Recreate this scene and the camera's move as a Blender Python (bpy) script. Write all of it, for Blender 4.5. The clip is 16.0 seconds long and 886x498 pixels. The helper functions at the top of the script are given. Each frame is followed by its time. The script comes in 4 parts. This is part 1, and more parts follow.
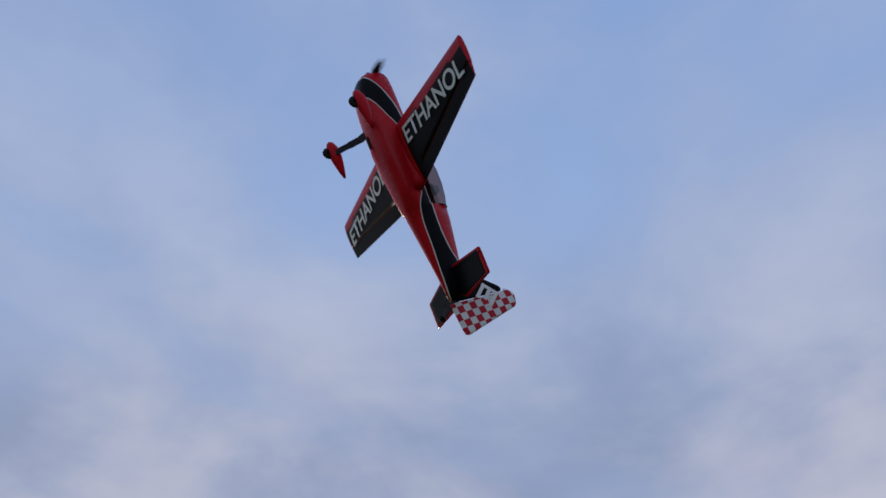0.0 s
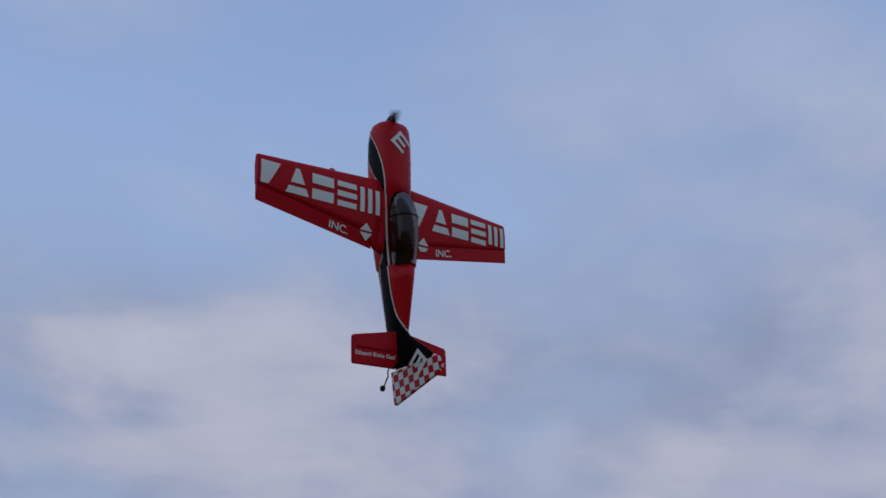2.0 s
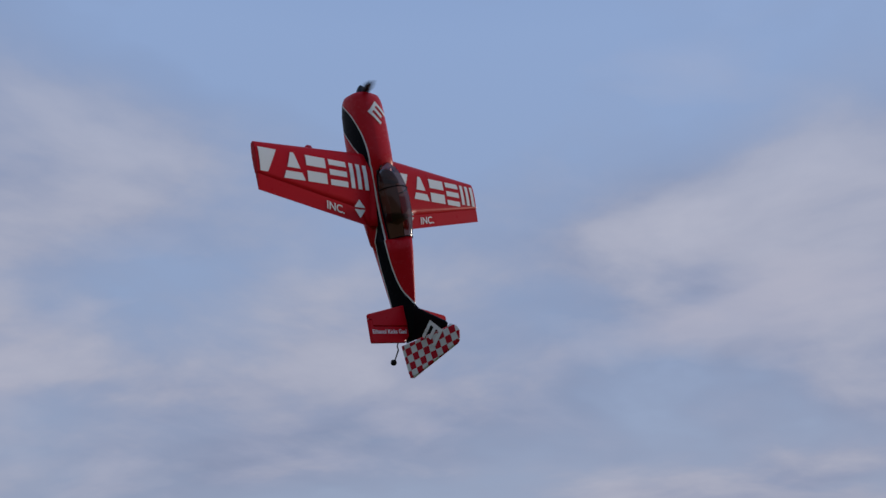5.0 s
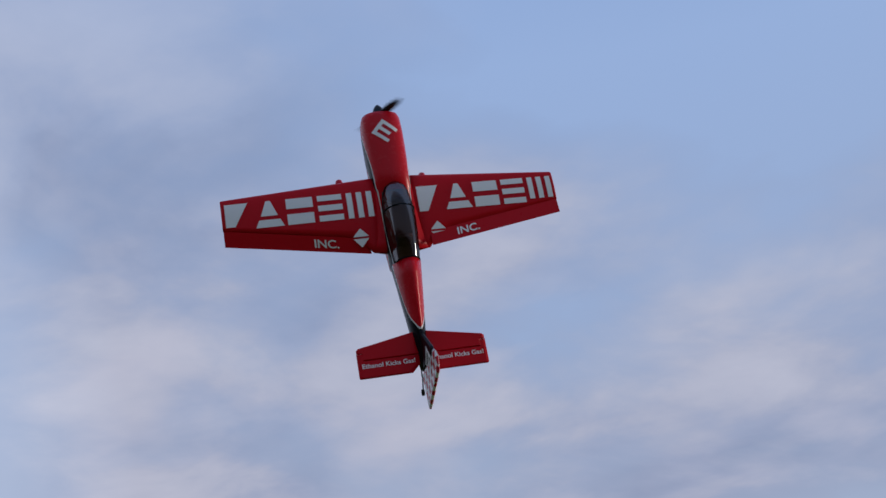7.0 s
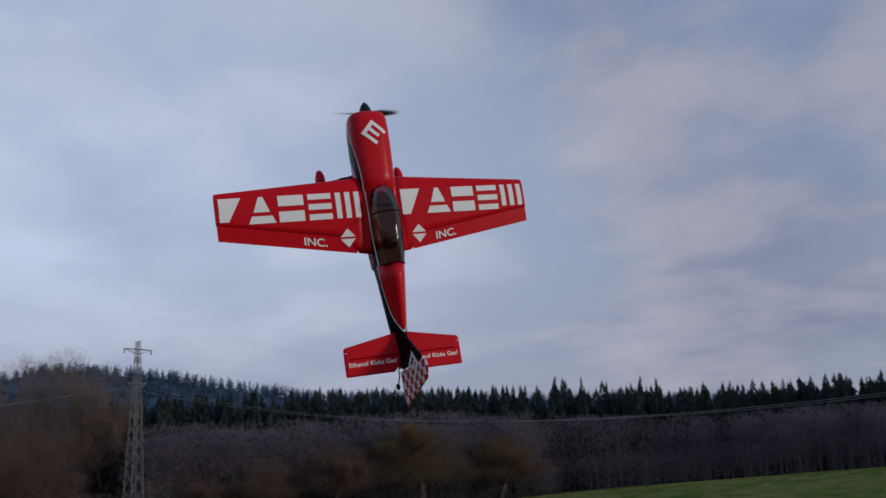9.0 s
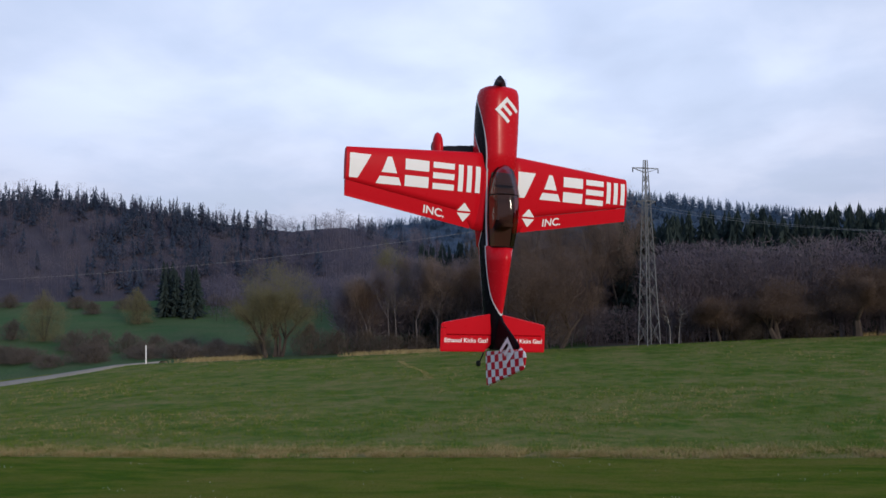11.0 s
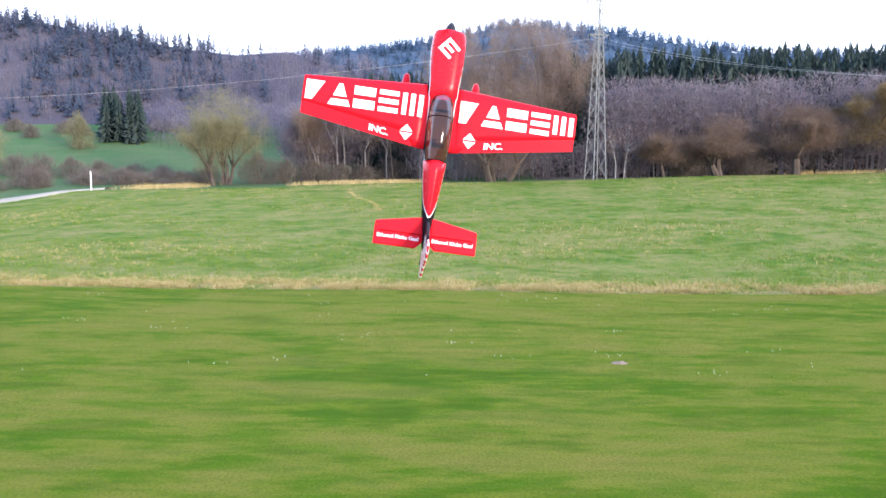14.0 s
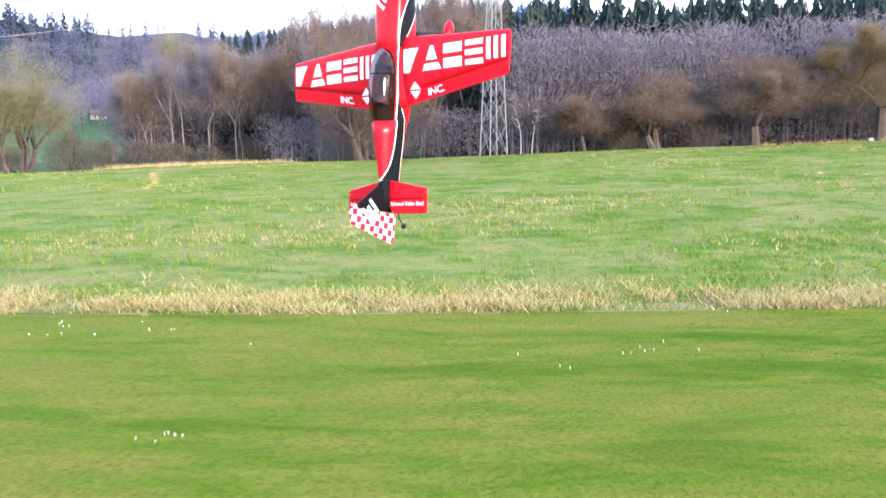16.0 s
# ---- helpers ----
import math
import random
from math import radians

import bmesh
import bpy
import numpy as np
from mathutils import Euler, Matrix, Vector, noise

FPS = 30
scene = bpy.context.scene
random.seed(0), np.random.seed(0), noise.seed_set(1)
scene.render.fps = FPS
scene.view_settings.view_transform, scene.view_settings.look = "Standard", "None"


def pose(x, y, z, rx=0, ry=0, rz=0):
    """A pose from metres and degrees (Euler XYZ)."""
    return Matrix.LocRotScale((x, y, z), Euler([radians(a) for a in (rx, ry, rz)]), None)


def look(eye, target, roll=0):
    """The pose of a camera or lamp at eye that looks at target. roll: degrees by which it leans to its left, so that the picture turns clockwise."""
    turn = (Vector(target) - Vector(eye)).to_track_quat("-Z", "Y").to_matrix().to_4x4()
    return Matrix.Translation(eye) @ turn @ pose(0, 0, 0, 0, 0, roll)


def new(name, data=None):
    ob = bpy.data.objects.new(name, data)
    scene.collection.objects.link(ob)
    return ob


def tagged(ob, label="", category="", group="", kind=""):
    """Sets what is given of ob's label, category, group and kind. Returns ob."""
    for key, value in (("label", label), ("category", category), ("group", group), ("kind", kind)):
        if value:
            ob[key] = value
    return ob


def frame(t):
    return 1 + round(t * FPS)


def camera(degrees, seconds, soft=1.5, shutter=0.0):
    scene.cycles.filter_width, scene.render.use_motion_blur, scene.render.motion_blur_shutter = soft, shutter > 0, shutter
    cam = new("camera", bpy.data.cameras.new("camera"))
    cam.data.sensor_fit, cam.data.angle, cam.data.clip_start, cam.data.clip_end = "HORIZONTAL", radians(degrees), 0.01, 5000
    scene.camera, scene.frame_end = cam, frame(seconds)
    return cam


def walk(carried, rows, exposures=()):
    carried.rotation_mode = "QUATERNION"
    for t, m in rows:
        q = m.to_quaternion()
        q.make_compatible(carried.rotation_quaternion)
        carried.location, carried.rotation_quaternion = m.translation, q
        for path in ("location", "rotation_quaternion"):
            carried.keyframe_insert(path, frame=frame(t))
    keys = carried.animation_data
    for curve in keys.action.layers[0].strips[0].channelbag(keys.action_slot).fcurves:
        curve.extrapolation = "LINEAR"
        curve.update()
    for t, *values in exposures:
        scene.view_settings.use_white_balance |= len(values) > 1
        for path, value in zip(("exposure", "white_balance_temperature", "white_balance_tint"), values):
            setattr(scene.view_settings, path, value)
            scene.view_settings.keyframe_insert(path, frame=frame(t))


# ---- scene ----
from mathutils import Quaternion

FOV = 50.01
cam = camera(FOV, 16.0, 1.5, 0.2)

# ---- paths: the camera's keys, and the aircraft's keys as seen from the camera ----
EYE, SEEN = [], []


def eye_at(t, *row):
    """Camera at x, y, z, turned yaw (to the right of +Y), pitch (up) and roll, in degrees."""
    EYE.append((t, *row))


def plane_at(t, *row):
    """Aircraft in the camera's space: place, then quaternion w, x, y, z."""
    SEEN.append((t, *row))


eye_at(0, 0.27, 5.14, 6.16, 165.00, 40.00, 0.00)
eye_at(0.5, 0.27, 5.14, 6.16, 155.00, 41.00, 0.00)
eye_at(1, 0.27, 5.14, 6.16, 143.00, 41.00, -1.00)
eye_at(1.5, 0.27, 5.14, 6.16, 124.50, 39.00, -1.00)
eye_at(2, 0.27, 5.14, 6.16, 117.00, 33.50, 0.00)
eye_at(2.5, 0.27, 5.14, 6.16, 109.50, 31.50, 0.00)
eye_at(3, 0.27, 5.14, 6.16, 104.50, 30.60, 0.00)
eye_at(3.5, 0.27, 5.14, 6.16, 97.50, 27.40, 0.00)
eye_at(4, 0.27, 5.14, 6.16, 91.00, 24.30, 0.00)
eye_at(4.2, 0.27, 5.14, 6.16, 89.00, 23.80, 0.00)
eye_at(6.5, 0.27, 5.14, 6.16, 65.80, 30.90, -1.00)
eye_at(7, 0.27, 5.14, 6.16, 56.50, 27.50, -1.00)
eye_at(7.5, 0.27, 5.14, 6.16, 47.90, 21.60, -2.00)
eye_at(8, 0.27, 5.14, 6.16, 40.10, 16.50, -2.50)
eye_at(8.2, 0.27, 5.14, 6.16, 37.00, 14.80, -2.50)
eye_at(10.3, 0.27, 5.14, 6.16, 4.21, 8.19, -1.02)
eye_at(10.5, 0.10, 5.83, 5.97, 1.15, 6.04, -1.15)
eye_at(11, -0.87, 6.36, 5.58, -4.70, 2.40, -0.79)
eye_at(11.5, -1.68, 0.95, 6.56, -2.53, 0.70, -0.78)
eye_at(12, -0.48, -9.79, 7.44, -3.24, 0.30, -0.54)
eye_at(12.5, -0.41, -9.80, 7.42, -2.83, -0.32, -0.18)
eye_at(13, -0.34, -9.56, 7.21, -2.07, -2.72, 0.05)
eye_at(13.5, -0.33, -7.23, 7.03, -2.00, -6.01, 0.09)
eye_at(13.75, -0.73, -0.60, 6.47, -1.73, -7.00, 0.23)
eye_at(14, -1.14, 6.02, 5.91, -1.45, -7.98, 0.36)
eye_at(14.5, -0.06, 6.84, 5.73, 0.77, -5.78, 0.36)
eye_at(15, 1.89, 7.26, 5.97, 3.09, -6.29, 0.37)
eye_at(15.5, 4.15, 20.50, 3.12, 3.39, -6.81, -0.06)
eye_at(16, 5.56, 23.58, 2.82, 0.18, -7.36, -0.30)

plane_at(0, -0.2790, 0.633, -7.644, 0.4930, -0.2516, 0.8288, -0.0827)
plane_at(0.5, -0.170, 0.440, -7.679, 0.7167, -0.3028, 0.6230, -0.0808)
plane_at(1, -0.096, 0.239, -7.700, 0.7956, -0.3748, 0.4745, -0.0371)
plane_at(1.5, -0.541, 0.205, -7.657, 0.8651, -0.3071, 0.3934, 0.0509)
plane_at(2, -0.389, 0.200, -7.751, 0.9187, -0.1580, 0.3594, -0.0426)
plane_at(2.5, 0.272, -0.112, -7.917, 0.9045, -0.1762, 0.3877, 0.0216)
plane_at(3, -0.030, 0.180, -7.917, 0.8792, -0.1782, 0.4360, 0.0715)
plane_at(3.5, -0.210, 0.227, -7.963, 0.8706, -0.1268, 0.4754, 0.0024)
plane_at(4, -0.345, 0.422, -7.941, 0.8414, -0.0928, 0.5323, 0.0080)
plane_at(6.5, -0.577, 0.389, -7.240, 0.9574, -0.2318, 0.1577, 0.0695)
plane_at(7, -0.345, 0.235, -7.238, 0.9760, -0.1761, 0.1053, 0.0723)
plane_at(7.5, -0.269, 0.362, -7.350, 0.9806, -0.1387, 0.1195, 0.0698)
plane_at(8, -0.458, 0.341, -7.427, 0.9675, -0.1773, 0.1682, 0.0655)
plane_at(8.2, -0.510, 0.383, -7.539, 0.9677, -0.1354, 0.1992, 0.0748)
plane_at(10.3, -0.307, -0.078, -7.589, 0.9798, -0.0574, 0.1901, -0.0228)
plane_at(10.5, -0.193, 0.059, -7.653, 0.9706, 0.0072, 0.2354, -0.0495)
plane_at(11, 0.432, 0.396, -7.551, 0.9692, -0.0200, 0.2442, -0.0263)
plane_at(11.5, 0.166, 0.642, -7.861, 0.9794, -0.0878, 0.1742, 0.0516)
plane_at(12, -0.118, 0.573, -8.877, 0.9849, -0.1550, 0.0591, -0.0503)
plane_at(12.5, -0.121, 0.169, -9.095, 0.9752, -0.2211, -0.0098, -0.0012)
plane_at(13, -0.225, -0.007, -9.748, 0.9758, -0.2043, -0.0780, 0.0054)
plane_at(13.5, -0.225, 0.493, -10.228, 0.9926, -0.1088, -0.0278, -0.0458)
plane_at(14, -0.034, 1.182, -8.929, 0.9953, -0.0503, 0.0517, -0.0640)
plane_at(14.5, -0.041, 1.127, -9.346, 0.9876, -0.1225, 0.0922, -0.0340)
plane_at(15, -0.246, 0.801, -9.184, 0.9821, -0.1855, 0.0181, 0.0283)
plane_at(15.2, -0.269, 0.622, -8.815, 0.9796, -0.1798, -0.0763, 0.0483)
plane_at(15.5, -0.389, 0.788, -8.467, 0.9642, -0.1191, -0.2280, 0.0645)
plane_at(16, -0.472, 1.523, -8.515, 0.9392, 0.0033, -0.3433, -0.0068)


def smooth(keys, t):
    """Monotone cubic through the keys at t."""
    a = np.array(keys, float)
    ts, v = a[:, 0], a[:, 1:]
    h = np.diff(ts)[:, None]
    s = np.diff(v, axis=0) / h
    m = np.zeros_like(v)
    m[0], m[-1] = s[0], s[-1]
    for i in range(1, len(ts) - 1):
        same = s[i - 1] * s[i] > 0
        w1, w2 = 2 * h[i] + h[i - 1], h[i] + 2 * h[i - 1]
        with np.errstate(divide="ignore", invalid="ignore"):
            m[i] = np.where(same, (w1 + w2) / (w1 / s[i - 1] + w2 / s[i]), 0)
    i = int(np.clip(np.searchsorted(ts, t) - 1, 0, len(ts) - 2))
    u = (t - ts[i]) / h[i][0]
    return ((1 + 2 * u) * (1 - u) ** 2 * v[i] + u * (1 - u) ** 2 * h[i] * m[i]
            + u * u * (3 - 2 * u) * v[i + 1] + u * u * (u - 1) * h[i] * m[i + 1])


def eye_pose(t):
    x, y, z, yaw, pitch, roll = smooth(EYE, t)
    a, b, c = radians(yaw), radians(pitch), radians(roll)
    way = Vector((math.sin(a) * math.cos(b), math.cos(a) * math.cos(b), math.sin(b)))
    side = Vector((math.cos(a), -math.sin(a), 0))
    up = side.cross(way)
    right, top = math.cos(c) * side + math.sin(c) * up, math.cos(c) * up - math.sin(c) * side
    m = Matrix((right, top, -way)).transposed().to_4x4()
    m.translation = (x, y, z)
    return m


def plane_pose(t):
    x, y, z, *q = smooth(SEEN, t)
    m = Quaternion(q).normalized().to_matrix().to_4x4()
    m.translation = (x, y, z)
    return eye_pose(t) @ m


TIMES = [i / 10 for i in range(161)]
walk(cam, [(t, eye_pose(t)) for t in TIMES],
     exposures=[(0, -0.02), (1, -0.15), (2, -0.12), (4.2, -0.3), (6.5, 0.0), (7.5, -0.14), (8.2, -0.42), (10.3, -0.38), (10.5, -0.3), (11.0, 0.2), (11.5, 1.1), (12.5, 1.25), (13.0, 1.42), (13.5, 1.8), (14.0, 2.5), (14.5, 2.75),
                (15.0, 2.8), (15.5, 2.7), (16.0, 2.92)])

# ---- world and sun ----
SUN_AZ, SUN_EL = 138, 13
world = bpy.data.worlds.new("evening_sky")
scene.world = world
world.use_nodes = True
wt = world.node_tree
wt.nodes.clear()


def nd(tree, kind, **inputs):
    n = tree.nodes.new(kind)
    for k, v in inputs.items():
        key = int(k[1:]) if k[0] == "i" and k[1:].isdigit() else k
        if isinstance(v, bpy.types.NodeSocket):
            tree.links.new(v, n.inputs[key])
        else:
            n.inputs[key].default_value = v
    return n


def calc(tree, op, a, b=0.0, c=0.0, clamp=False):
    n = nd(tree, "ShaderNodeMath", i0=a, i1=b, i2=c)
    n.operation, n.use_clamp = op, clamp
    return n.outputs[0]


def blend(tree, f, a, b, mode="MIX"):
    n = tree.nodes.new("ShaderNodeMix")
    n.data_type, n.blend_type = "RGBA", mode
    for k, v in ((0, f), (6, a), (7, b)):
        if isinstance(v, bpy.types.NodeSocket):
            tree.links.new(v, n.inputs[k])
        else:
            n.inputs[k].default_value = v if k == 0 else (*v, 1)
    return n.outputs[2]


def ramp(tree, f, stops):
    n = nd(tree, "ShaderNodeValToRGB", Fac=f)
    e = n.color_ramp.elements
    while len(e) < len(stops):
        e.new(0.5)
    for el, (p, c) in zip(e, stops):
        el.position = p
        el.color = (*c, 1) if isinstance(c, tuple) else (c, c, c, 1)
    return n.outputs[0]


def noise_tex(tree, vec, scale, detail=4.0, rough=0.55, dist=0.0):
    n = nd(tree, "ShaderNodeTexNoise", Scale=scale, Detail=detail, Roughness=rough, Distortion=dist)
    if vec is not None:
        tree.links.new(vec, n.inputs["Vector"])
    return n.outputs[0]


coords = nd(wt, "ShaderNodeTexCoord").outputs["Generated"]
parts = nd(wt, "ShaderNodeSeparateXYZ", i0=coords).outputs
lift = calc(wt, "MAXIMUM", parts[2], 0.0)
base = ramp(wt, lift, [(0.0, (0.39, 0.43, 0.56)), (0.15, (0.355, 0.415, 0.575)), (0.38, (0.325, 0.425, 0.65)), (0.62, (0.32, 0.45, 0.735)), (0.9, (0.22, 0.36, 0.68))])
sky = nd(wt, "ShaderNodeTexSky")
sky.sky_type, sky.sun_disc = "NISHITA", False
sky.sun_elevation, sky.sun_rotation = radians(SUN_EL), radians(SUN_AZ)
air = blend(wt, 1.0, sky.outputs[0], (0.12, 0.12, 0.12), "MULTIPLY")
base = blend(wt, 0.06, base, air)
den = calc(wt, "ADD", lift, 0.22)
flat = nd(wt, "ShaderNodeCombineXYZ", i0=calc(wt, "DIVIDE", parts[0], den), i1=calc(wt, "DIVIDE", parts[1], den), i2=lift).outputs[0]
turn = nd(wt, "ShaderNodeMapping", Vector=flat, Rotation=(0, 0, 0.35), Scale=(0.95, 0.8, 1.0)).outputs[0]
big = noise_tex(wt, turn, 1.35, 4, 0.5, 0.2)
fine = noise_tex(wt, turn, 2.8, 6, 0.52, 0.2)
veil = calc(wt, "MULTIPLY_ADD", fine, 0.40, calc(wt, "MULTIPLY", big, 0.60))
cover = ramp(wt, veil, [(0.40, 0.0), (0.55, 0.85)])
tone = ramp(wt, fine, [(0.34, (0.20, 0.25, 0.40)), (0.47, (0.32, 0.37, 0.53)), (0.60, (0.46, 0.48, 0.60)), (0.72, (0.54, 0.55, 0.66))])
low = ramp(wt, lift, [(0.0, 0.9), (0.30, 0.35), (0.6, 0.0)])
tone = blend(wt, calc(wt, "MULTIPLY", low, 0.35), tone, (0.40, 0.385, 0.50))
cover = calc(wt, "MULTIPLY", cover, ramp(wt, lift, [(0.45, 1.0), (0.70, 0.4)]))
over = blend(wt, cover, base, tone)
wisp = calc(wt, "MULTIPLY", ramp(wt, noise_tex(wt, turn, 2.2, 5, 0.5, 0.25), [(0.53, 0.0), (0.70, 0.6)]), ramp(wt, lift, [(0.45, 1.0), (0.66, 0.2)]))
over = blend(wt, wisp, over, (0.53, 0.53, 0.645))
north = calc(wt, "MULTIPLY", ramp(wt, calc(wt, "MULTIPLY_ADD", parts[0], -0.1, parts[1]), [(0.70, 0.0), (0.95, 1.0)]), ramp(wt, lift, [(0.02, 0.12), (0.2, 1.0), (0.6, 0.75)]))
over = blend(wt, calc(wt, "MULTIPLY", north, ramp(wt, veil, [(0.36, 0.5), (0.6, 0.97)])), over, (0.70, 0.81, 1.05))
glow = nd(wt, "ShaderNodeBackground", Color=over, Strength=1.0).outputs[0]
wt.links.new(glow, nd(wt, "ShaderNodeOutputWorld").inputs[0])

sun = new("sun", bpy.data.lights.new("sun", "SUN"))
sun.data.energy, sun.data.angle, sun.data.color = 1.6, radians(12), (1.0, 0.86, 0.72)
a, b = radians(SUN_AZ), radians(SUN_EL)
sun.matrix_world = look((math.sin(a) * 60, math.cos(a) * 60, 40), (math.sin(a) * 60 - math.sin(a) * math.cos(b), math.cos(a) * 60 - math.cos(a) * math.cos(b), 40 - math.sin(b)))


# ---- materials ----
def material(name, rough=0.6, metal=0.0):
    m = bpy.data.materials.new(name)
    m.use_nodes = True
    t = m.node_tree
    p = t.nodes["Principled BSDF"]
    p.inputs["Roughness"].default_value = rough
    p.inputs["Metallic"].default_value = metal
    return m, t, p


def obj_space(t):
    return nd(t, "ShaderNodeTexCoord").outputs["Object"]


def bump(t, p, height, strength=0.3, distance=0.02):
    b = nd(t, "ShaderNodeBump", Height=height, Strength=strength, Distance=distance)
    t.links.new(b.outputs[0], p.inputs["Normal"])


def painted(name, col, rough=0.28, dirt=0.12, gloss=0.13):
    """Covering film or paint: slightly uneven gloss, faint dirt."""
    m, t, p = material(name, rough)
    v = obj_space(t)
    n = noise_tex(t, v, 9, 5)
    t.links.new(blend(t, calc(t, "MULTIPLY", n, dirt * 2), col, tuple(c * 0.72 for c in col)), p.inputs["Base Color"])
    t.links.new(calc(t, "MULTIPLY_ADD", noise_tex(t, v, 25, 4), 0.16, rough - 0.08), p.inputs["Roughness"])
    bump(t, p, noise_tex(t, v, 14, 3), 0.05, 0.01)
    p.inputs["Specular IOR Level"].default_value = gloss
    return m


RED = (0.60, 0.008, 0.018)
M_RED = painted("red_film", RED, 0.30, 0.12, 0.09)
M_BLACK = painted("black_film", (0.006, 0.006, 0.008), 0.36, 0.12, 0.05)
M_WHITE = painted("white_film", (0.90, 0.90, 0.90), 0.35, 0.03)
M_CARBON = painted("carbon_black", (0.02, 0.021, 0.028), 0.32)
M_RUBBER = painted("tyre_rubber", (0.02, 0.02, 0.02), 0.8)


def fuselage_paint():
    """Red with a black side band between two curved white lines."""
    m, t, p = material("fuselage_film", 0.26)
    v = obj_space(t)
    s = nd(t, "ShaderNodeSeparateXYZ", i0=v).outputs
    along = nd(t, "ShaderNodeMapRange", i0=s[1], i1=-1.3, i2=1.0, i3=0.0, i4=1.0).outputs[0]

    def curve(points):
        n = nd(t, "ShaderNodeFloatCurve", Value=along)
        c = n.mapping.curves[0]
        while len(c.points) < len(points):
            c.points.new(0.5, 0.5)
        for pt, (y, z) in zip(c.points, points):
            pt.location = ((y + 1.3) / 2.3, z + 0.5)
        n.mapping.update()
        return calc(t, "SUBTRACT", n.outputs[0], 0.5)

    upper = curve([(-1.3, 0.2), (-0.97, 0.15), (-0.9, 0.118), (-0.74, 0.052), (-0.3, 0.022), (0.1, 0.03), (0.42, 0.035), (0.65, -0.03), (0.85, -0.155), (1.0, -0.25)])
    lower = curve([(-1.3, -0.066), (-0.8, -0.082), (-0.4, -0.08), (-0.24, -0.02), (0.3, -0.025), (0.46, -0.1), (0.68, -0.215), (1.0, -0.4)])
    du, dl = calc(t, "SUBTRACT", s[2], upper), calc(t, "SUBTRACT", s[2], lower)
    band = calc(t, "MULTIPLY", calc(t, "LESS_THAN", du, 0.0), calc(t, "GREATER_THAN", dl, 0.0))
    line = calc(t, "MAXIMUM", calc(t, "LESS_THAN", calc(t, "ABSOLUTE", du), 0.0055), calc(t, "LESS_THAN", calc(t, "ABSOLUTE", dl), 0.004))
    n = calc(t, "MULTIPLY", noise_tex(t, v, 9, 5), 0.22)
    col = blend(t, n, RED, tuple(c * 0.72 for c in RED))
    col = blend(t, band, col, (0.008, 0.008, 0.011))
    col = blend(t, line, col, (0.75, 0.75, 0.75))
    t.links.new(col, p.inputs["Base Color"])
    t.links.new(calc(t, "MULTIPLY_ADD", noise_tex(t, v, 25, 4), 0.16, 0.18), p.inputs["Roughness"])
    t.links.new(calc(t, "MULTIPLY_ADD", band, -0.1, 0.15), p.inputs["Specular IOR Level"])
    return m


def checker_paint():
    m, t, p = material("checkered_film", 0.32)
    v = nd(t, "ShaderNodeMapping", Vector=obj_space(t), Rotation=(0.155, 0, 0), Location=(0.5, 0.022, 0.01)).outputs[0]
    c = nd(t, "ShaderNodeTexChecker", Vector=v, Scale=17.5)
    c.inputs["Color1"].default_value = (0.78, 0.78, 0.78, 1)
    c.inputs["Color2"].default_value = (0.55, 0.012, 0.03, 1)
    t.links.new(c.outputs[0], p.inputs["Base Color"])
    p.inputs["Specular IOR Level"].default_value = 0.15
    return m


def glass(name, tint):
    """Thin tinted sheet: seen through, with a glossy face."""
    m, t, p = material(name, 0.05)
    t.nodes.remove(p)
    clear = nd(t, "ShaderNodeBsdfTransparent", Color=(*tint, 1)).outputs[0]
    shine = nd(t, "ShaderNodeBsdfGlossy", Color=(0.9, 0.9, 0.9, 1), Roughness=0.06).outputs[0]
    mix = nd(t, "ShaderNodeMixShader", i0=calc(t, "MULTIPLY_ADD", nd(t, "ShaderNodeFresnel", IOR=1.42).outputs[0], 0.10, 0.025), i1=clear, i2=shine).outputs[0]
    t.links.new(mix, t.nodes["Material Output"].inputs[0])
    return m


M_FUSE, M_CHECK = fuselage_paint(), checker_paint()
M_CANOPY = glass("smoked_canopy", (0.40, 0.27, 0.25))


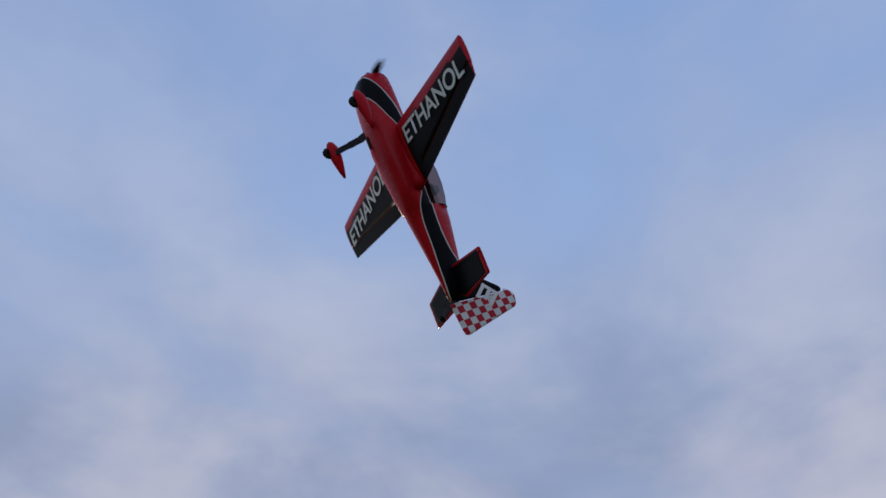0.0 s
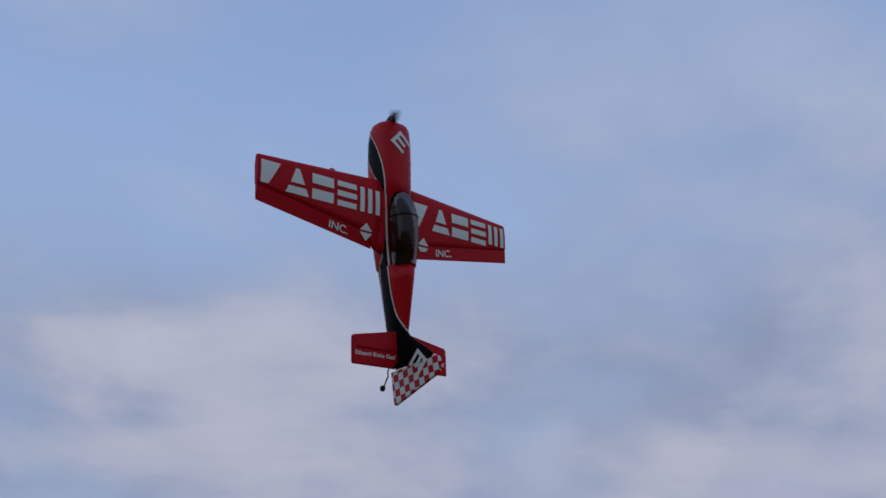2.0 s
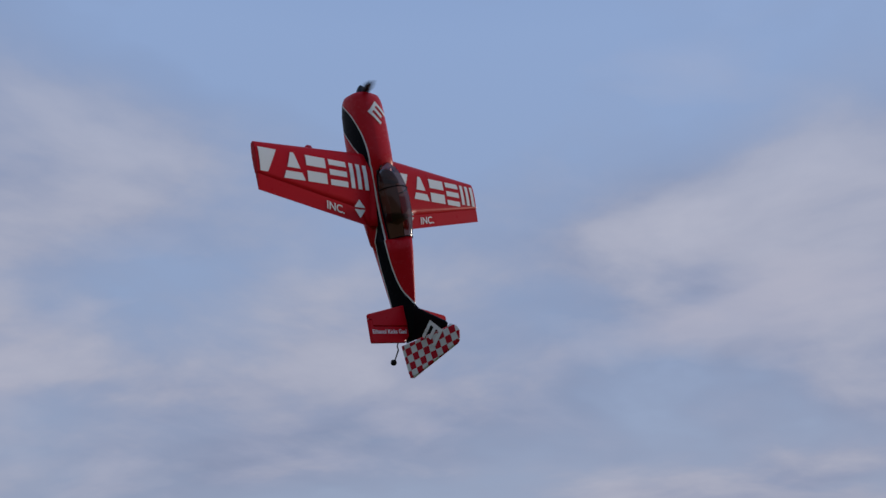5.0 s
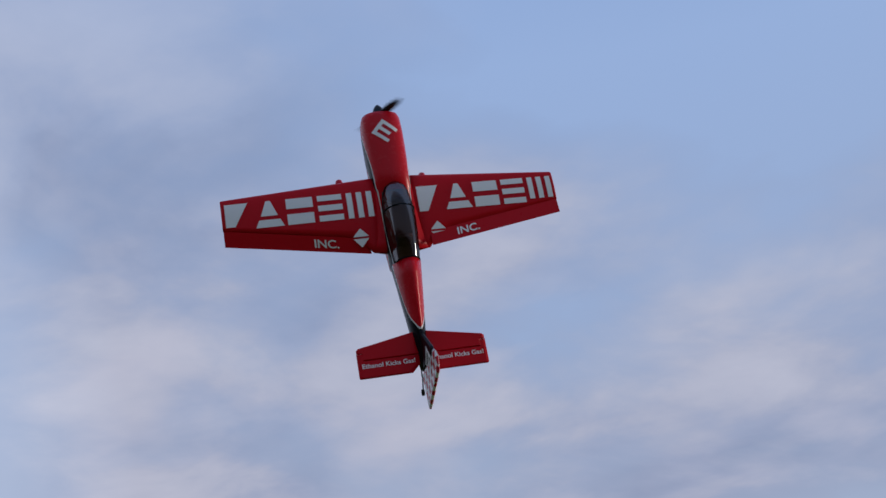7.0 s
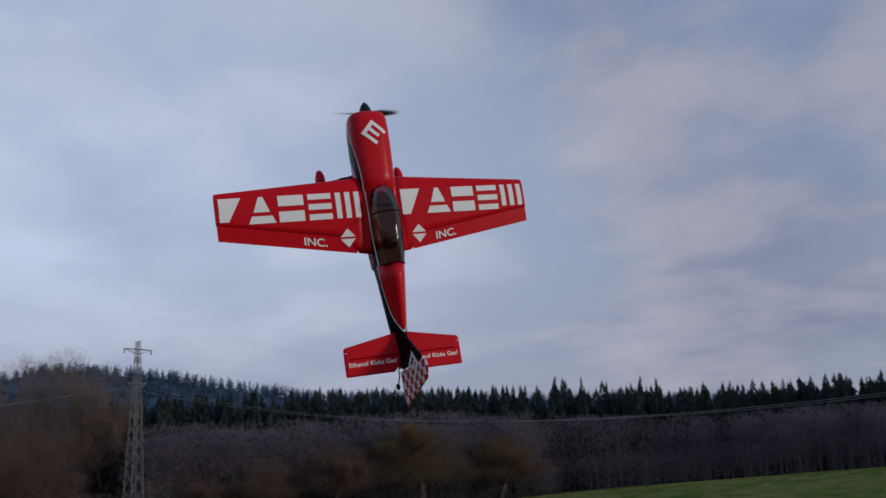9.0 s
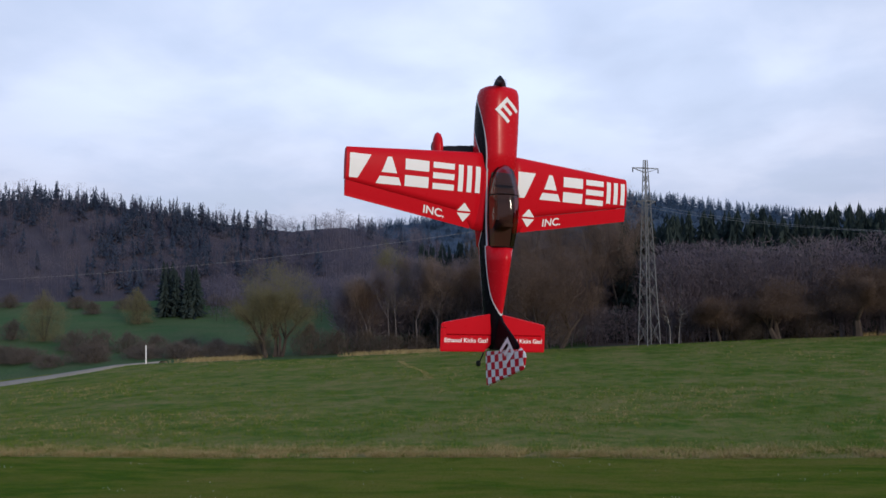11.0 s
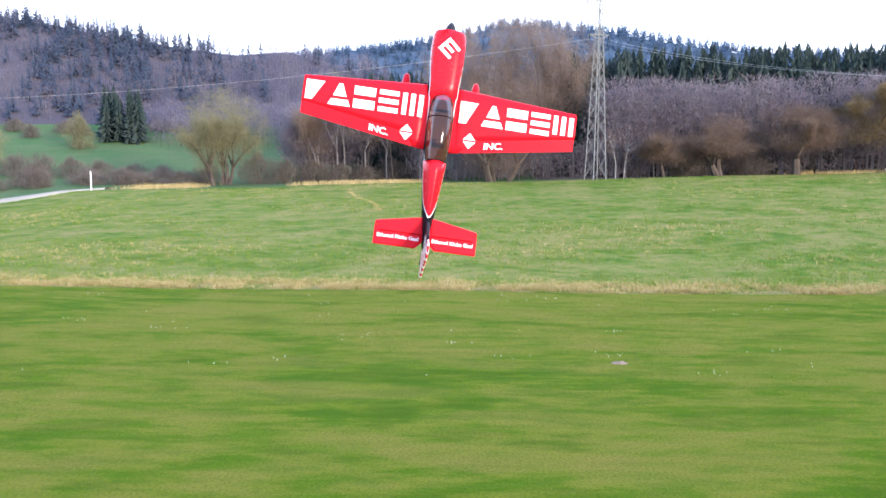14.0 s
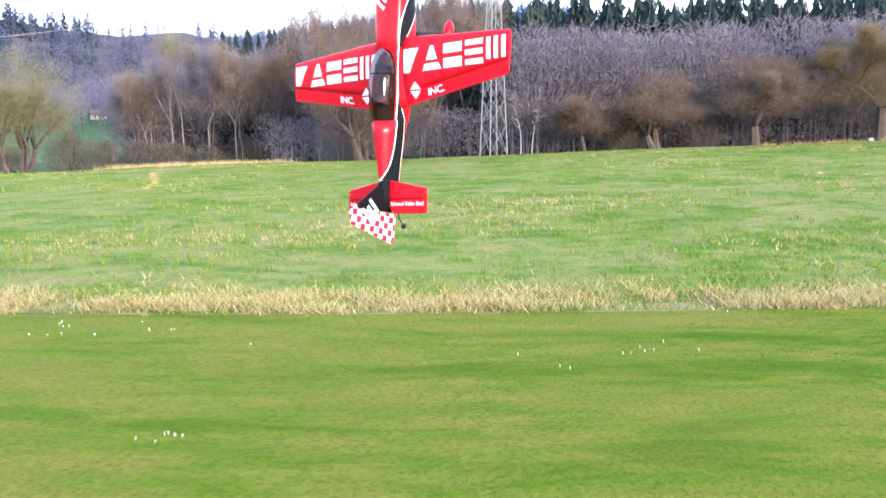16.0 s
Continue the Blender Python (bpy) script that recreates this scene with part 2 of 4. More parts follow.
def grassy(name, greens, straw, scale=1.0, dry=0.3, patch=0.3, stretch=0.38):
    m, t, p = material(name, 0.85)
    v = obj_space(t)
    flatv = nd(t, "ShaderNodeMapping", Vector=v, Scale=(stretch, 1.0, 1.0)).outputs[0]
    a1 = noise_tex(t, flatv, 0.16 * scale, 5, 0.6, 0.3)
    a2 = noise_tex(t, flatv, 1.6 * scale, 5, 0.65)
    a3 = noise_tex(t, v, 14 * scale, 4, 0.7)
    col = blend(t, ramp(t, a1, [(0.38, 0.0), (0.64, 1.0)]), greens[0], greens[1])
    col = blend(t, ramp(t, a2, [(0.42, 0.0), (0.62, 0.9)]), col, greens[2])
    col = blend(t, calc(t, "MULTIPLY", ramp(t, calc(t, "MULTIPLY_ADD", a2, 0.45, calc(t, "MULTIPLY", a1, 0.55)), [(0.45, 0.0), (0.58, 1.0)]), dry), col, straw)
    a4 = noise_tex(t, flatv, 0.55 * scale, 4, 0.6, 0.4)
    col = blend(t, calc(t, "MULTIPLY", ramp(t, a4, [(0.46, 0.0), (0.70, 1.0)]), patch), col, straw)
    col = blend(t, calc(t, "MULTIPLY", ramp(t, a4, [(0.34, 1.0), (0.46, 0.0)]), patch * 0.8), col, tuple(c * 0.72 for c in greens[0]))
    col = blend(t, ramp(t, a3, [(0.3, 0.6), (0.6, 0.0)]), col, tuple(c * 0.45 for c in greens[0]))
    t.links.new(col, p.inputs["Base Color"])
    bump(t, p, calc(t, "ADD", calc(t, "MULTIPLY", a2, 0.6), a3), 0.8, 0.08)
    p.inputs["Specular IOR Level"].default_value = 0.04
    return m


M_LAWN = grassy("mown_grass", ((0.050, 0.108, 0.003), (0.088, 0.145, 0.005), (0.122, 0.155, 0.010)), (0.19, 0.150, 0.035), 1.3, 0.45, 0.65, 0.34)
M_FIELD = grassy("rough_grass", ((0.070, 0.138, 0.016), (0.105, 0.165, 0.022), (0.145, 0.172, 0.034)), (0.26, 0.205, 0.085), 1.0, 0.45, 0.8, 0.9)
# greens of the far meadow carry a bluish haze tint in their colour
M_MEADOW = grassy("far_meadow", ((0.060, 0.118, 0.046), (0.070, 0.130, 0.050), (0.088, 0.128, 0.054)), (0.12, 0.122, 0.07), 0.4, 0.25)
M_LITTER = grassy("forest_floor", ((0.08, 0.068, 0.068), (0.095, 0.08, 0.075), (0.11, 0.09, 0.082)), (0.15, 0.12, 0.10), 0.5, 0.3)

M_EDGE = grassy("withered_edge", ((0.080, 0.125, 0.014), (0.12, 0.145, 0.02), (0.17, 0.155, 0.04)), (0.30, 0.235, 0.12), 2.2, 0.7, 1.0, 0.6)
# bluish haze painted into the hill floors; the nearer darkened for gaps between crowns
M_HILL = grassy("haze_tinted_forest_floor", ((0.060, 0.058, 0.080), (0.072, 0.066, 0.084), (0.082, 0.073, 0.086)), (0.10, 0.088, 0.094), 0.3, 0.3)
M_HILL_FAR = grassy("haze_tinted_far_floor", ((0.06, 0.095, 0.14), (0.07, 0.105, 0.15), (0.08, 0.115, 0.16)), (0.10, 0.125, 0.16), 0.3, 0.3)


def varied(name, cols, rough=0.85, scale=0.7, single=0.6, through_light=0.0):
    """Colour that differs from clump to clump; fine twigs and needles let some light pass."""
    m, t, p = material(name, rough)
    g = nd(t, "ShaderNodeNewGeometry").outputs["Random Per Island"]
    n = noise_tex(t, obj_space(t), scale, 3)
    stops = [(i / max(1, len(cols) - 1), c) for i, c in enumerate(cols)]
    col = ramp(t, calc(t, "MULTIPLY_ADD", g, single, calc(t, "MULTIPLY_ADD", n, 1.8 - single, -0.4), True), stops)
    t.links.new(col, p.inputs["Base Color"])
    p.inputs["Specular IOR Level"].default_value = 0.03
    if through_light:
        passing = nd(t, "ShaderNodeBsdfTranslucent", Color=col).outputs[0]
        mix = nd(t, "ShaderNodeMixShader", i0=through_light, i1=p.outputs[0], i2=passing).outputs[0]
        t.links.new(mix, t.nodes["Material Output"].inputs[0])
    return m


M_BARK = varied("grey_bark", [(0.045, 0.037, 0.032), (0.090, 0.075, 0.066)], 0.9, 2)
M_TWIG = varied("bare_twigs", [(0.112, 0.076, 0.057), (0.184, 0.130, 0.098), (0.254, 0.182, 0.136)], 0.85, 0.8, 0.4, 0.5)
M_BUSH = varied("grey_brown_twigs", [(0.112, 0.093, 0.078), (0.165, 0.138, 0.114), (0.210, 0.177, 0.144)], 0.85, 0.6, 0.4, 0.5)
M_STEM = varied("woodland_stems", [(0.10, 0.088, 0.095), (0.15, 0.136, 0.138), (0.20, 0.184, 0.18)], 0.9, 0.5)
M_TWIG_OLIVE = varied("budding_twigs", [(0.112, 0.080, 0.042), (0.180, 0.131, 0.071), (0.240, 0.177, 0.096)], 0.85, 0.8, 0.4, 0.5)
M_TWIG_GREEN = varied("spring_twigs", [(0.154, 0.140, 0.077), (0.224, 0.203, 0.109), (0.280, 0.252, 0.140)], 0.85, 0.6, 0.4, 0.5)
M_TWIG_TAN = varied("pale_twigs", [(0.188, 0.140, 0.112), (0.262, 0.198, 0.159), (0.338, 0.258, 0.204)], 0.85, 0.4, 0.4, 0.5)
M_WOOD = varied("bare_woods", [(0.141, 0.121, 0.143), (0.197, 0.166, 0.188), (0.232, 0.195, 0.209), (0.211, 0.180, 0.174)], 0.9, 0.30, 0.3, 0.5)
# distance haze put into the base colour: paler, purple-blue woods
M_WOOD_FAR = varied("haze_tinted_woods", [(0.091, 0.099, 0.150), (0.150, 0.139, 0.182), (0.215, 0.182, 0.202), (0.215, 0.192, 0.185)], 0.9, 0.22, 0.2, 0.5)
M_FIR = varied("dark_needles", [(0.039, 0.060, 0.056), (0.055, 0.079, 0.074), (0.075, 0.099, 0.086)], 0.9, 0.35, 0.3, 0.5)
# needles with haze mixed into their colour, the far ones bluest
M_FIR_FAR = varied("haze_tinted_far_needles", [(0.070, 0.117, 0.185), (0.092, 0.145, 0.215), (0.112, 0.168, 0.237)], 0.95, 0.15, 0.3, 0.5)
M_FIR_MID = varied("haze_tinted_mid_needles", [(0.065, 0.089, 0.135), (0.089, 0.116, 0.162)], 0.95, 0.2, 0.3, 0.5)
M_STRAW = varied("dry_straw", [(0.22, 0.165, 0.07), (0.36, 0.28, 0.13), (0.47, 0.38, 0.20)], 0.9, 1.5)
M_BLADE = varied("grass_blades", [(0.055, 0.110, 0.006), (0.080, 0.132, 0.010), (0.110, 0.140, 0.016)], 0.8, 0.8)
M_BLADE_FIELD = varied("meadow_blades", [(0.07, 0.135, 0.018), (0.115, 0.17, 0.026), (0.16, 0.18, 0.04)], 0.8, 0.8)
M_DAISY = varied("white_petals", [(0.75, 0.75, 0.72), (0.85, 0.85, 0.85)], 0.7)
M_STEEL = varied("galvanised_steel", [(0.14, 0.15, 0.155), (0.22, 0.225, 0.225)], 0.65, 1)
M_WIRE = varied("aluminium_cable", [(0.34, 0.33, 0.33), (0.4, 0.39, 0.38)], 0.5)
M_BIRCH = varied("birch_bark", [(0.24, 0.23, 0.21), (0.34, 0.33, 0.31)], 0.8, 3)
M_ROAD = varied("gravel_road", [(0.22, 0.195, 0.16), (0.30, 0.27, 0.225)], 0.9, 0.6)


# ---- mesh helpers ----
def mesh_of(name, verts, faces, mats, idx=None, smooth=False):
    me = bpy.data.meshes.new(name)
    me.from_pydata([tuple(v) for v in verts], [], faces)
    for m in (mats if isinstance(mats, (list, tuple)) else [mats]):
        me.materials.append(m)
    if idx is not None:
        me.polygons.foreach_set("material_index", np.array(idx, dtype=np.int32))
    if smooth:
        me.polygons.foreach_set("use_smooth", np.ones(len(me.polygons), dtype=bool))
    me.update()
    return me


def part(name, data, parent, label="", at=None):
    ob = new(name, data)
    if parent is not None:
        ob.parent = parent
    if at is not None:
        ob.matrix_basis = at
    return tagged(ob, label)


class Soup:
    """Collects vertices and faces of one mesh."""

    def __init__(self):
        self.v, self.f, self.i = [], [], []

    def add(self, verts, faces, mat=0):
        n = len(self.v)
        self.v.extend(verts)
        self.f.extend([tuple(n + k for k in f) for f in faces])
        self.i.extend([mat] * len(faces))

    def tube(self, a, b, ra, rb, sides=5, mat=0, caps=False):
        a, b = Vector(a), Vector(b)
        d = (b - a).normalized()
        s = d.orthogonal().normalized()
        u = d.cross(s)
        vs = []
        for p, r in ((a, ra), (b, rb)):
            for k in range(sides):
                w = 2 * math.pi * k / sides
                vs.append(p + (s * math.cos(w) + u * math.sin(w)) * r)
        fs = [(k, (k + 1) % sides, sides + (k + 1) % sides, sides + k) for k in range(sides)]
        if caps:
            fs += [tuple(range(sides))[::-1], tuple(range(sides, 2 * sides))]
        self.add(vs, fs, mat)

    def sliver(self, a, b, w, rng, mat=0):
        a, b = Vector(a), Vector(b)
        s = (b - a).cross(Vector((rng.uniform(-1, 1), rng.uniform(-1, 1), rng.uniform(-1, 1)))).normalized() * w
        self.add([a - s, a + s, b], [(0, 1, 2)], mat)

    def mesh(self, name, mats, smooth=False):
        return mesh_of(name, self.v, self.f, mats, self.i, smooth)


def lathe(profile, sides=20, axis=1):
    """Turned body: (distance along axis, radius) pairs."""
    vs, fs = [], []
    for d, r in profile:
        for k in range(sides):
            w = 2 * math.pi * k / sides
            c = [math.cos(w) * r, math.sin(w) * r]
            c.insert(axis, d)
            vs.append(c)
    for i in range(len(profile) - 1):
        for k in range(sides):
            fs.append((i * sides + k, i * sides + (k + 1) % sides, (i + 1) * sides + (k + 1) % sides, (i + 1) * sides + k))
    fs.append(tuple(range(sides)))
    fs.append(tuple(range((len(profile) - 1) * sides, len(profile) * sides))[::-1])
    return vs, fs


# ---- ground: one sheet; rings at equal forward distance, spokes by bearing ----
def bearing(x, y):
    return math.degrees(math.atan2(x, y))


def ring(x, y):
    return math.hypot(x, y) * math.cos(radians(min(abs(bearing(x, y)), 30)))


def terrain(az, d):
    edge = np.interp(az, [-180, -60, -31, -21.8, 24.8, 60, 110, 180], [0, -1.5, -1.8, -0.1, 1.94, 5.0, 2.0, 0])
    valley = np.interp(az, [-180, -60, -31, -6, 6, 25, 60, 110, 180], [0, -1.0, -0.1, -0.1, 1.2, 2.1, 3.8, 3.0, 0])
    far = np.interp(az, [-180, -60, -8, 4, 12, 25, 60, 110, 180], [2, 4.6, 4.6, 4.5, 4.5, 5.5, 9, 6, 2])
    left = np.interp(az, [-180, -80, -45, -30.4, -26.6, -23.4, -20.1, -16.3, -13.5, -10.6, -6, -2, 10, 40, 180],
                     [6, 12, 18, 19.5, 20.0, 18.3, 16.5, 14.6, 13.6, 14.2, 11, 8, 8, 10, 6])
    mid = np.interp(az, [-180, -60, -12, -7.9, -4.2, -0.9, 1.3, 3.9, 9, 12.6, 15.7, 24.8, 40, 90, 180],
                    [6, 12, 13, 15.0, 16.2, 17.9, 20.0, 20.0, 18.5, 16.7, 15.4, 14.8, 13, 10, 6])
    return float(np.interp(d, [0, 40, 80, 84, 95, 122, 150, 155, 163, 180, 188, 205, 450, 4000],
                           [0, 0, edge, edge - 0.25, valley, far, left + 1.2, left + 1.0, max(left * 0.7, mid * 0.62), mid + 1.9, mid + 1.9, mid * 0.9, 8, 8]))


def height(x, y):
    return terrain(bearing(x, y), ring(x, y))


def build_ground():
    rings = [0, 6, 12, 18, 24, 28, 31, 34, 36, 37.85, 39.7] + list(range(43, 80, 3)) + [80, 84, 87, 91, 95, 100, 106, 112, 117] + list(range(122, 211, 6)) + [240, 300, 350, 450, 700, 1200, 2200, 4000]
    spokes = 240
    vs, fs, idx = [], [], []
    for d in rings:
        for k in range(spokes):
            az = -180 + 360 * k / spokes
            r = d / math.cos(radians(min(abs(az), 30)))
            x, y = r * math.sin(radians(az)), r * math.cos(radians(az))
            z = terrain(az, d)
            if d > 12:
                z += 0.10 * noise.noise((x * 0.12, y * 0.12, 1.0)) * min(1, d / 60)
            if d > 125:
                z += 0.6 * noise.noise((x * 0.02, y * 0.02, 2.0))
            vs.append((x, y, z))
    for i in range(len(rings) - 1):
        for k in range(spokes):
            k2 = (k + 1) % spokes
            fs.append((i * spokes + k, i * spokes + k2, (i + 1) * spokes + k2, (i + 1) * spokes + k))
            d, az = rings[i], -180 + 360 * k / spokes
            if d < 37.8:
                m = 0
            elif d < 39.6:
                m = 4
            elif d < 80:
                m = 1
            elif d < 121:
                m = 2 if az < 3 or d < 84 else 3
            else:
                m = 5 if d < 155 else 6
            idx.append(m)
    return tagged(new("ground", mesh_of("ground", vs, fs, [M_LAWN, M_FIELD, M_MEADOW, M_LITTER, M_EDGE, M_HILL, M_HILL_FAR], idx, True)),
                  "green airfield lawn, rough field and wooded hills", "ground", kind="structure")


build_ground()

# ---- aerobatic model aircraft: nose +Y, starboard +X, top +Z ----
aircraft = tagged(new("model_airplane"), "red aerobatic model airplane hovering nose up, white block lettering", "airplane")
SPIN_Z = -0.03


def section(y, w, zt, zb, n=24, power=2.6, ridge=0.0):
    """One rounded fuselage ring; ridge narrows the upper half."""
    out, zc, h = [], (zt + zb) / 2, (zt - zb) / 2
    for k in range(n):
        a = 2 * math.pi * k / n
        c, s = math.cos(a), math.sin(a)
        x = w * math.copysign(abs(c) ** (2 / power), c)
        z = h * math.copysign(abs(s) ** (2 / power), s)
        if z > 0:
            x *= 1 - ridge * (z / h) ** 1.5
        out.append((x, y, zc + z))
    return out


def loft(sections, caps=True):
    n = len(sections[0])
    vs = [p for s in sections for p in s]
    fs = [(i * n + k, (i + 1) * n + k, (i + 1) * n + (k + 1) % n, i * n + (k + 1) % n) for i in range(len(sections) - 1) for k in range(n)]
    if caps:
        fs += [tuple(range(n)), tuple(range((len(sections) - 1) * n, len(sections) * n))[::-1]]
    return vs, fs


def build_fuselage():
    rows = [(0.895, 0.10, 0.045, -0.115, 2.4, 0), (0.893, 0.125, 0.062, -0.15, 2.5, 0), (0.88, 0.145, 0.078, -0.172, 2.7, 0), (0.84, 0.157, 0.088, -0.19, 2.9, 0),
            (0.74, 0.162, 0.096, -0.212, 3.0, 0), (0.56, 0.160, 0.102, -0.228, 3.0, 0), (0.36, 0.154, 0.106, -0.235, 2.9, 0), (0.25, 0.150, 0.106, -0.234, 2.8, 0),
            (0.22, 0.148, 0.075, -0.233, 3.2, 0), (0.0, 0.140, 0.06, -0.215, 3.2, 0), (-0.2, 0.126, 0.055, -0.193, 3.1, 0), (-0.375, 0.112, 0.055, -0.172, 3.0, 0),
            (-0.39, 0.111, 0.198, -0.170, 2.6, 0.35), (-0.5, 0.099, 0.19, -0.156, 2.6, 0.4), (-0.65, 0.084, 0.168, -0.137, 2.6, 0.45), (-0.8, 0.068, 0.145, -0.118, 2.6, 0.5),
            (-0.95, 0.052, 0.118, -0.100, 2.6, 0.5), (-1.1, 0.034, 0.085, -0.087, 2.5, 0.4), (-1.185, 0.020, 0.06, -0.080, 2.4, 0.3)]
    vs, fs = loft([section(y, w, a, b, 28, p, r) for y, w, a, b, p, r in rows])
    return part("fuselage", mesh_of("fuselage", vs, fs, M_FUSE, smooth=True), aircraft, "red fuselage with black side band and white pinstripes")


fuselage = build_fuselage()

# canopy
rows = [(0.262, 0.02, 0.112), (0.25, 0.045, 0.125), (0.215, 0.075, 0.155), (0.15, 0.098, 0.19), (0.05, 0.110, 0.222), (-0.06, 0.112, 0.238), (-0.18, 0.108, 0.238), (-0.30, 0.098, 0.222), (-0.388, 0.088, 0.2)]
vs, fs = [], []
for y, w, top in rows:
    sill = 0.088 if y > 0.2 else 0.06
    for k in range(13):
        a = math.pi * k / 12
        vs.append((w * math.cos(a) * 1.04, y, sill + (top - sill) * math.sin(a) ** 0.8))
for i in range(len(rows) - 1):
    fs += [(i * 13 + k, (i + 1) * 13 + k, (i + 1) * 13 + k + 1, i * 13 + k + 1) for k in range(12)]
canopy = part("canopy", mesh_of("canopy", vs, fs, M_CANOPY, smooth=True), aircraft, "smoke-tinted clear bubble canopy")
canopy.visible_shadow = False
s = Soup()
for side in (-1, 1):
    for i in range(len(rows) - 1):
        p, q = rows[i], rows[i + 1]
        zi, zj = (0.088 if p[0] > 0.2 else 0.06), (0.088 if q[0] > 0.2 else 0.06)
        s.tube((side * p[1] * 1.05, p[0], zi), (side * q[1] * 1.05, q[0], zj), 0.006, 0.006, 6)
for i in range(12):
    a, b = math.pi * i / 12, math.pi * (i + 1) / 12
    for y, w, top, sill in ((0.02, 0.112, 0.228, 0.06), (-0.388, 0.088, 0.2, 0.06)):
        s.tube((w * math.cos(a) * 1.05, y, sill + (top - sill) * math.sin(a) ** 0.8), (w * math.cos(b) * 1.05, y, sill + (top - sill) * math.sin(b) ** 0.8), 0.005, 0.005, 6)
part("canopy_frame", s.mesh("canopy_frame", M_BLACK), aircraft, "black canopy frame")
M_SEAT = painted("cockpit_lining", (0.11, 0.075, 0.066), 0.7)
vs, fs = loft([section(y, w, a, b, 14, 3) for y, w, a, b in ((0.2, 0.08, 0.10, 0.05), (0.12, 0.095, 0.135, 0.05), (0.10, 0.095, 0.13, 0.05), (0.09, 0.09, 0.06, 0.045))])
part("cockpit_floor", mesh_of("cockpit_floor", [(sx * w, y, 0.068) for y, w in ((0.20, 0.10), (0.0, 0.118), (-0.2, 0.105), (-0.38, 0.088)) for sx in (-1, 1)] + [(sx * w, y, 0.062) for y, w in ((0.20, 0.10), (0.0, 0.118), (-0.2, 0.105), (-0.38, 0.088)) for sx in (-1, 1)], [(0, 1, 3, 2), (2, 3, 5, 4), (4, 5, 7, 6), (9, 8, 10, 11), (11, 10, 12, 13), (13, 12, 14, 15)], M_SEAT), aircraft, "dark cockpit floor")
part("instrument_panel", mesh_of("instrument_panel", vs, fs, M_SEAT), aircraft, "dark instrument cowling")
vs, fs = loft([section(y, w, a, 0.05, 14, 3) for y, w, a in ((-0.17, 0.05, 0.12), (-0.20, 0.06, 0.19), (-0.23, 0.055, 0.195), (-0.25, 0.045, 0.09))])
part("seat", mesh_of("seat", vs, fs, M_SEAT), aircraft, "brown cockpit seat")

# spinner, propeller
vs, fs = lathe([(0.893, 0.052), (0.90, 0.054), (0.925, 0.050), (0.95, 0.041), (0.975, 0.028), (0.992, 0.013), (1.0, 0.002)], 20)
part("spinner", mesh_of("spinner", vs, fs, M_CARBON, smooth=True), aircraft, "pointed black spinner", pose(0, 0, SPIN_Z))
propeller = tagged(new("propeller"), "two-bladed black propeller, spinning")
propeller.parent = aircraft
propeller.matrix_basis = pose(0, 0.905, SPIN_Z)
vs, fs = [], []
for i in range(9):
    u = i / 8
    r, c, tw = 0.03 + 0.27 * u, 0.021 + 0.012 * math.sin(math.pi * min(1, u * 1.15)) - 0.018 * max(0, u - 0.75) * 4, radians(38 - 24 * u)
    for dx, dz in ((-1, 0), (0, 0.13), (1, 0), (0, -0.06)):
        vs.append((r, (dx * math.sin(tw) + dz * math.cos(tw)) * c, (dx * math.cos(tw) - dz * math.sin(tw)) * c))
fs = [(i * 4 + k, (i + 1) * 4 + k, (i + 1) * 4 + (k + 1) % 4, i * 4 + (k + 1) % 4) for i in range(8) for k in range(4)] + [(0, 1, 2, 3), (35, 34, 33, 32)]
blade = mesh_of("blade", vs, fs, M_CARBON, smooth=True)
part("blade", blade, propeller)
part("blade", blade, propeller, at=pose(0, 0, 0, 0, 180, 0))


# wings
def wing_lines(x):
    """Leading edge, hinge line, trailing edge and thickness at span x."""
    u = (abs(x) - 0.12) / (1.3 - 0.12)
    return 0.362 + u * (0.281 - 0.362), -0.155 + u * (0.035 + 0.155), -0.268 + u * (-0.081 + 0.268), 0.088 + u * (0.042 - 0.088)


def airfoil(u, thick):
    """Half thickness at chord fraction u."""
    return thick / 0.2 * (0.2969 * math.sqrt(max(u, 0)) - 0.126 * u - 0.3516 * u ** 2 + 0.2843 * u ** 3 - 0.1015 * u ** 4)


WING_Z = -0.025


def wing_top(x, y, sign=1):
    le, hi, te, th = wing_lines(x)
    return WING_Z + sign * max(0.002, airfoil(min(1, max(0, (le - y) / (le - te))), th))


def panel_mesh(name, spans, lo, hi, side, steps=11, mats=None, under=None):
    """A closed span of the wing between chord fractions lo(x) and hi(x)."""
    rows, n = [], 2 * (steps + 1)
    for x in spans:
        le, hg, te, th = wing_lines(x)
        ys = [lo(x) + (hi(x) - lo(x)) * (k / steps) ** (1.6 if name == "wing" else 1) for k in range(steps + 1)]
        top = [(side * x, y, wing_top(x, y)) for y in ys]
        bot = [(side * x, y, wing_top(x, y, -1)) for y in ys[::-1]]
        rows.append(top + bot)
    vs, fs = loft(rows)
    if side > 0:
        fs = [f[::-1] for f in fs]
    idx = []
    for f in fs:
        c = [sum(vs[k][j] for k in f) / len(f) for j in range(3)]
        below = len(f) == 4 and c[2] < wing_top(c[0], c[1], 0.0) - 0.0005
        idx.append(1 if below and under(abs(c[0]), c[1]) else 0)
    return mesh_of(name, vs, fs, mats, idx, False)


def shade_smooth_sides(me):
    me.polygons.foreach_set("use_smooth", np.array([len(p.vertices) == 4 for p in me.polygons]))


def black_below(x, y):
    le, hg, te, th = wing_lines(x)
    return x > 0.2 and y < le - 0.115 + 0.02 * (x - 0.2) and x < 1.29


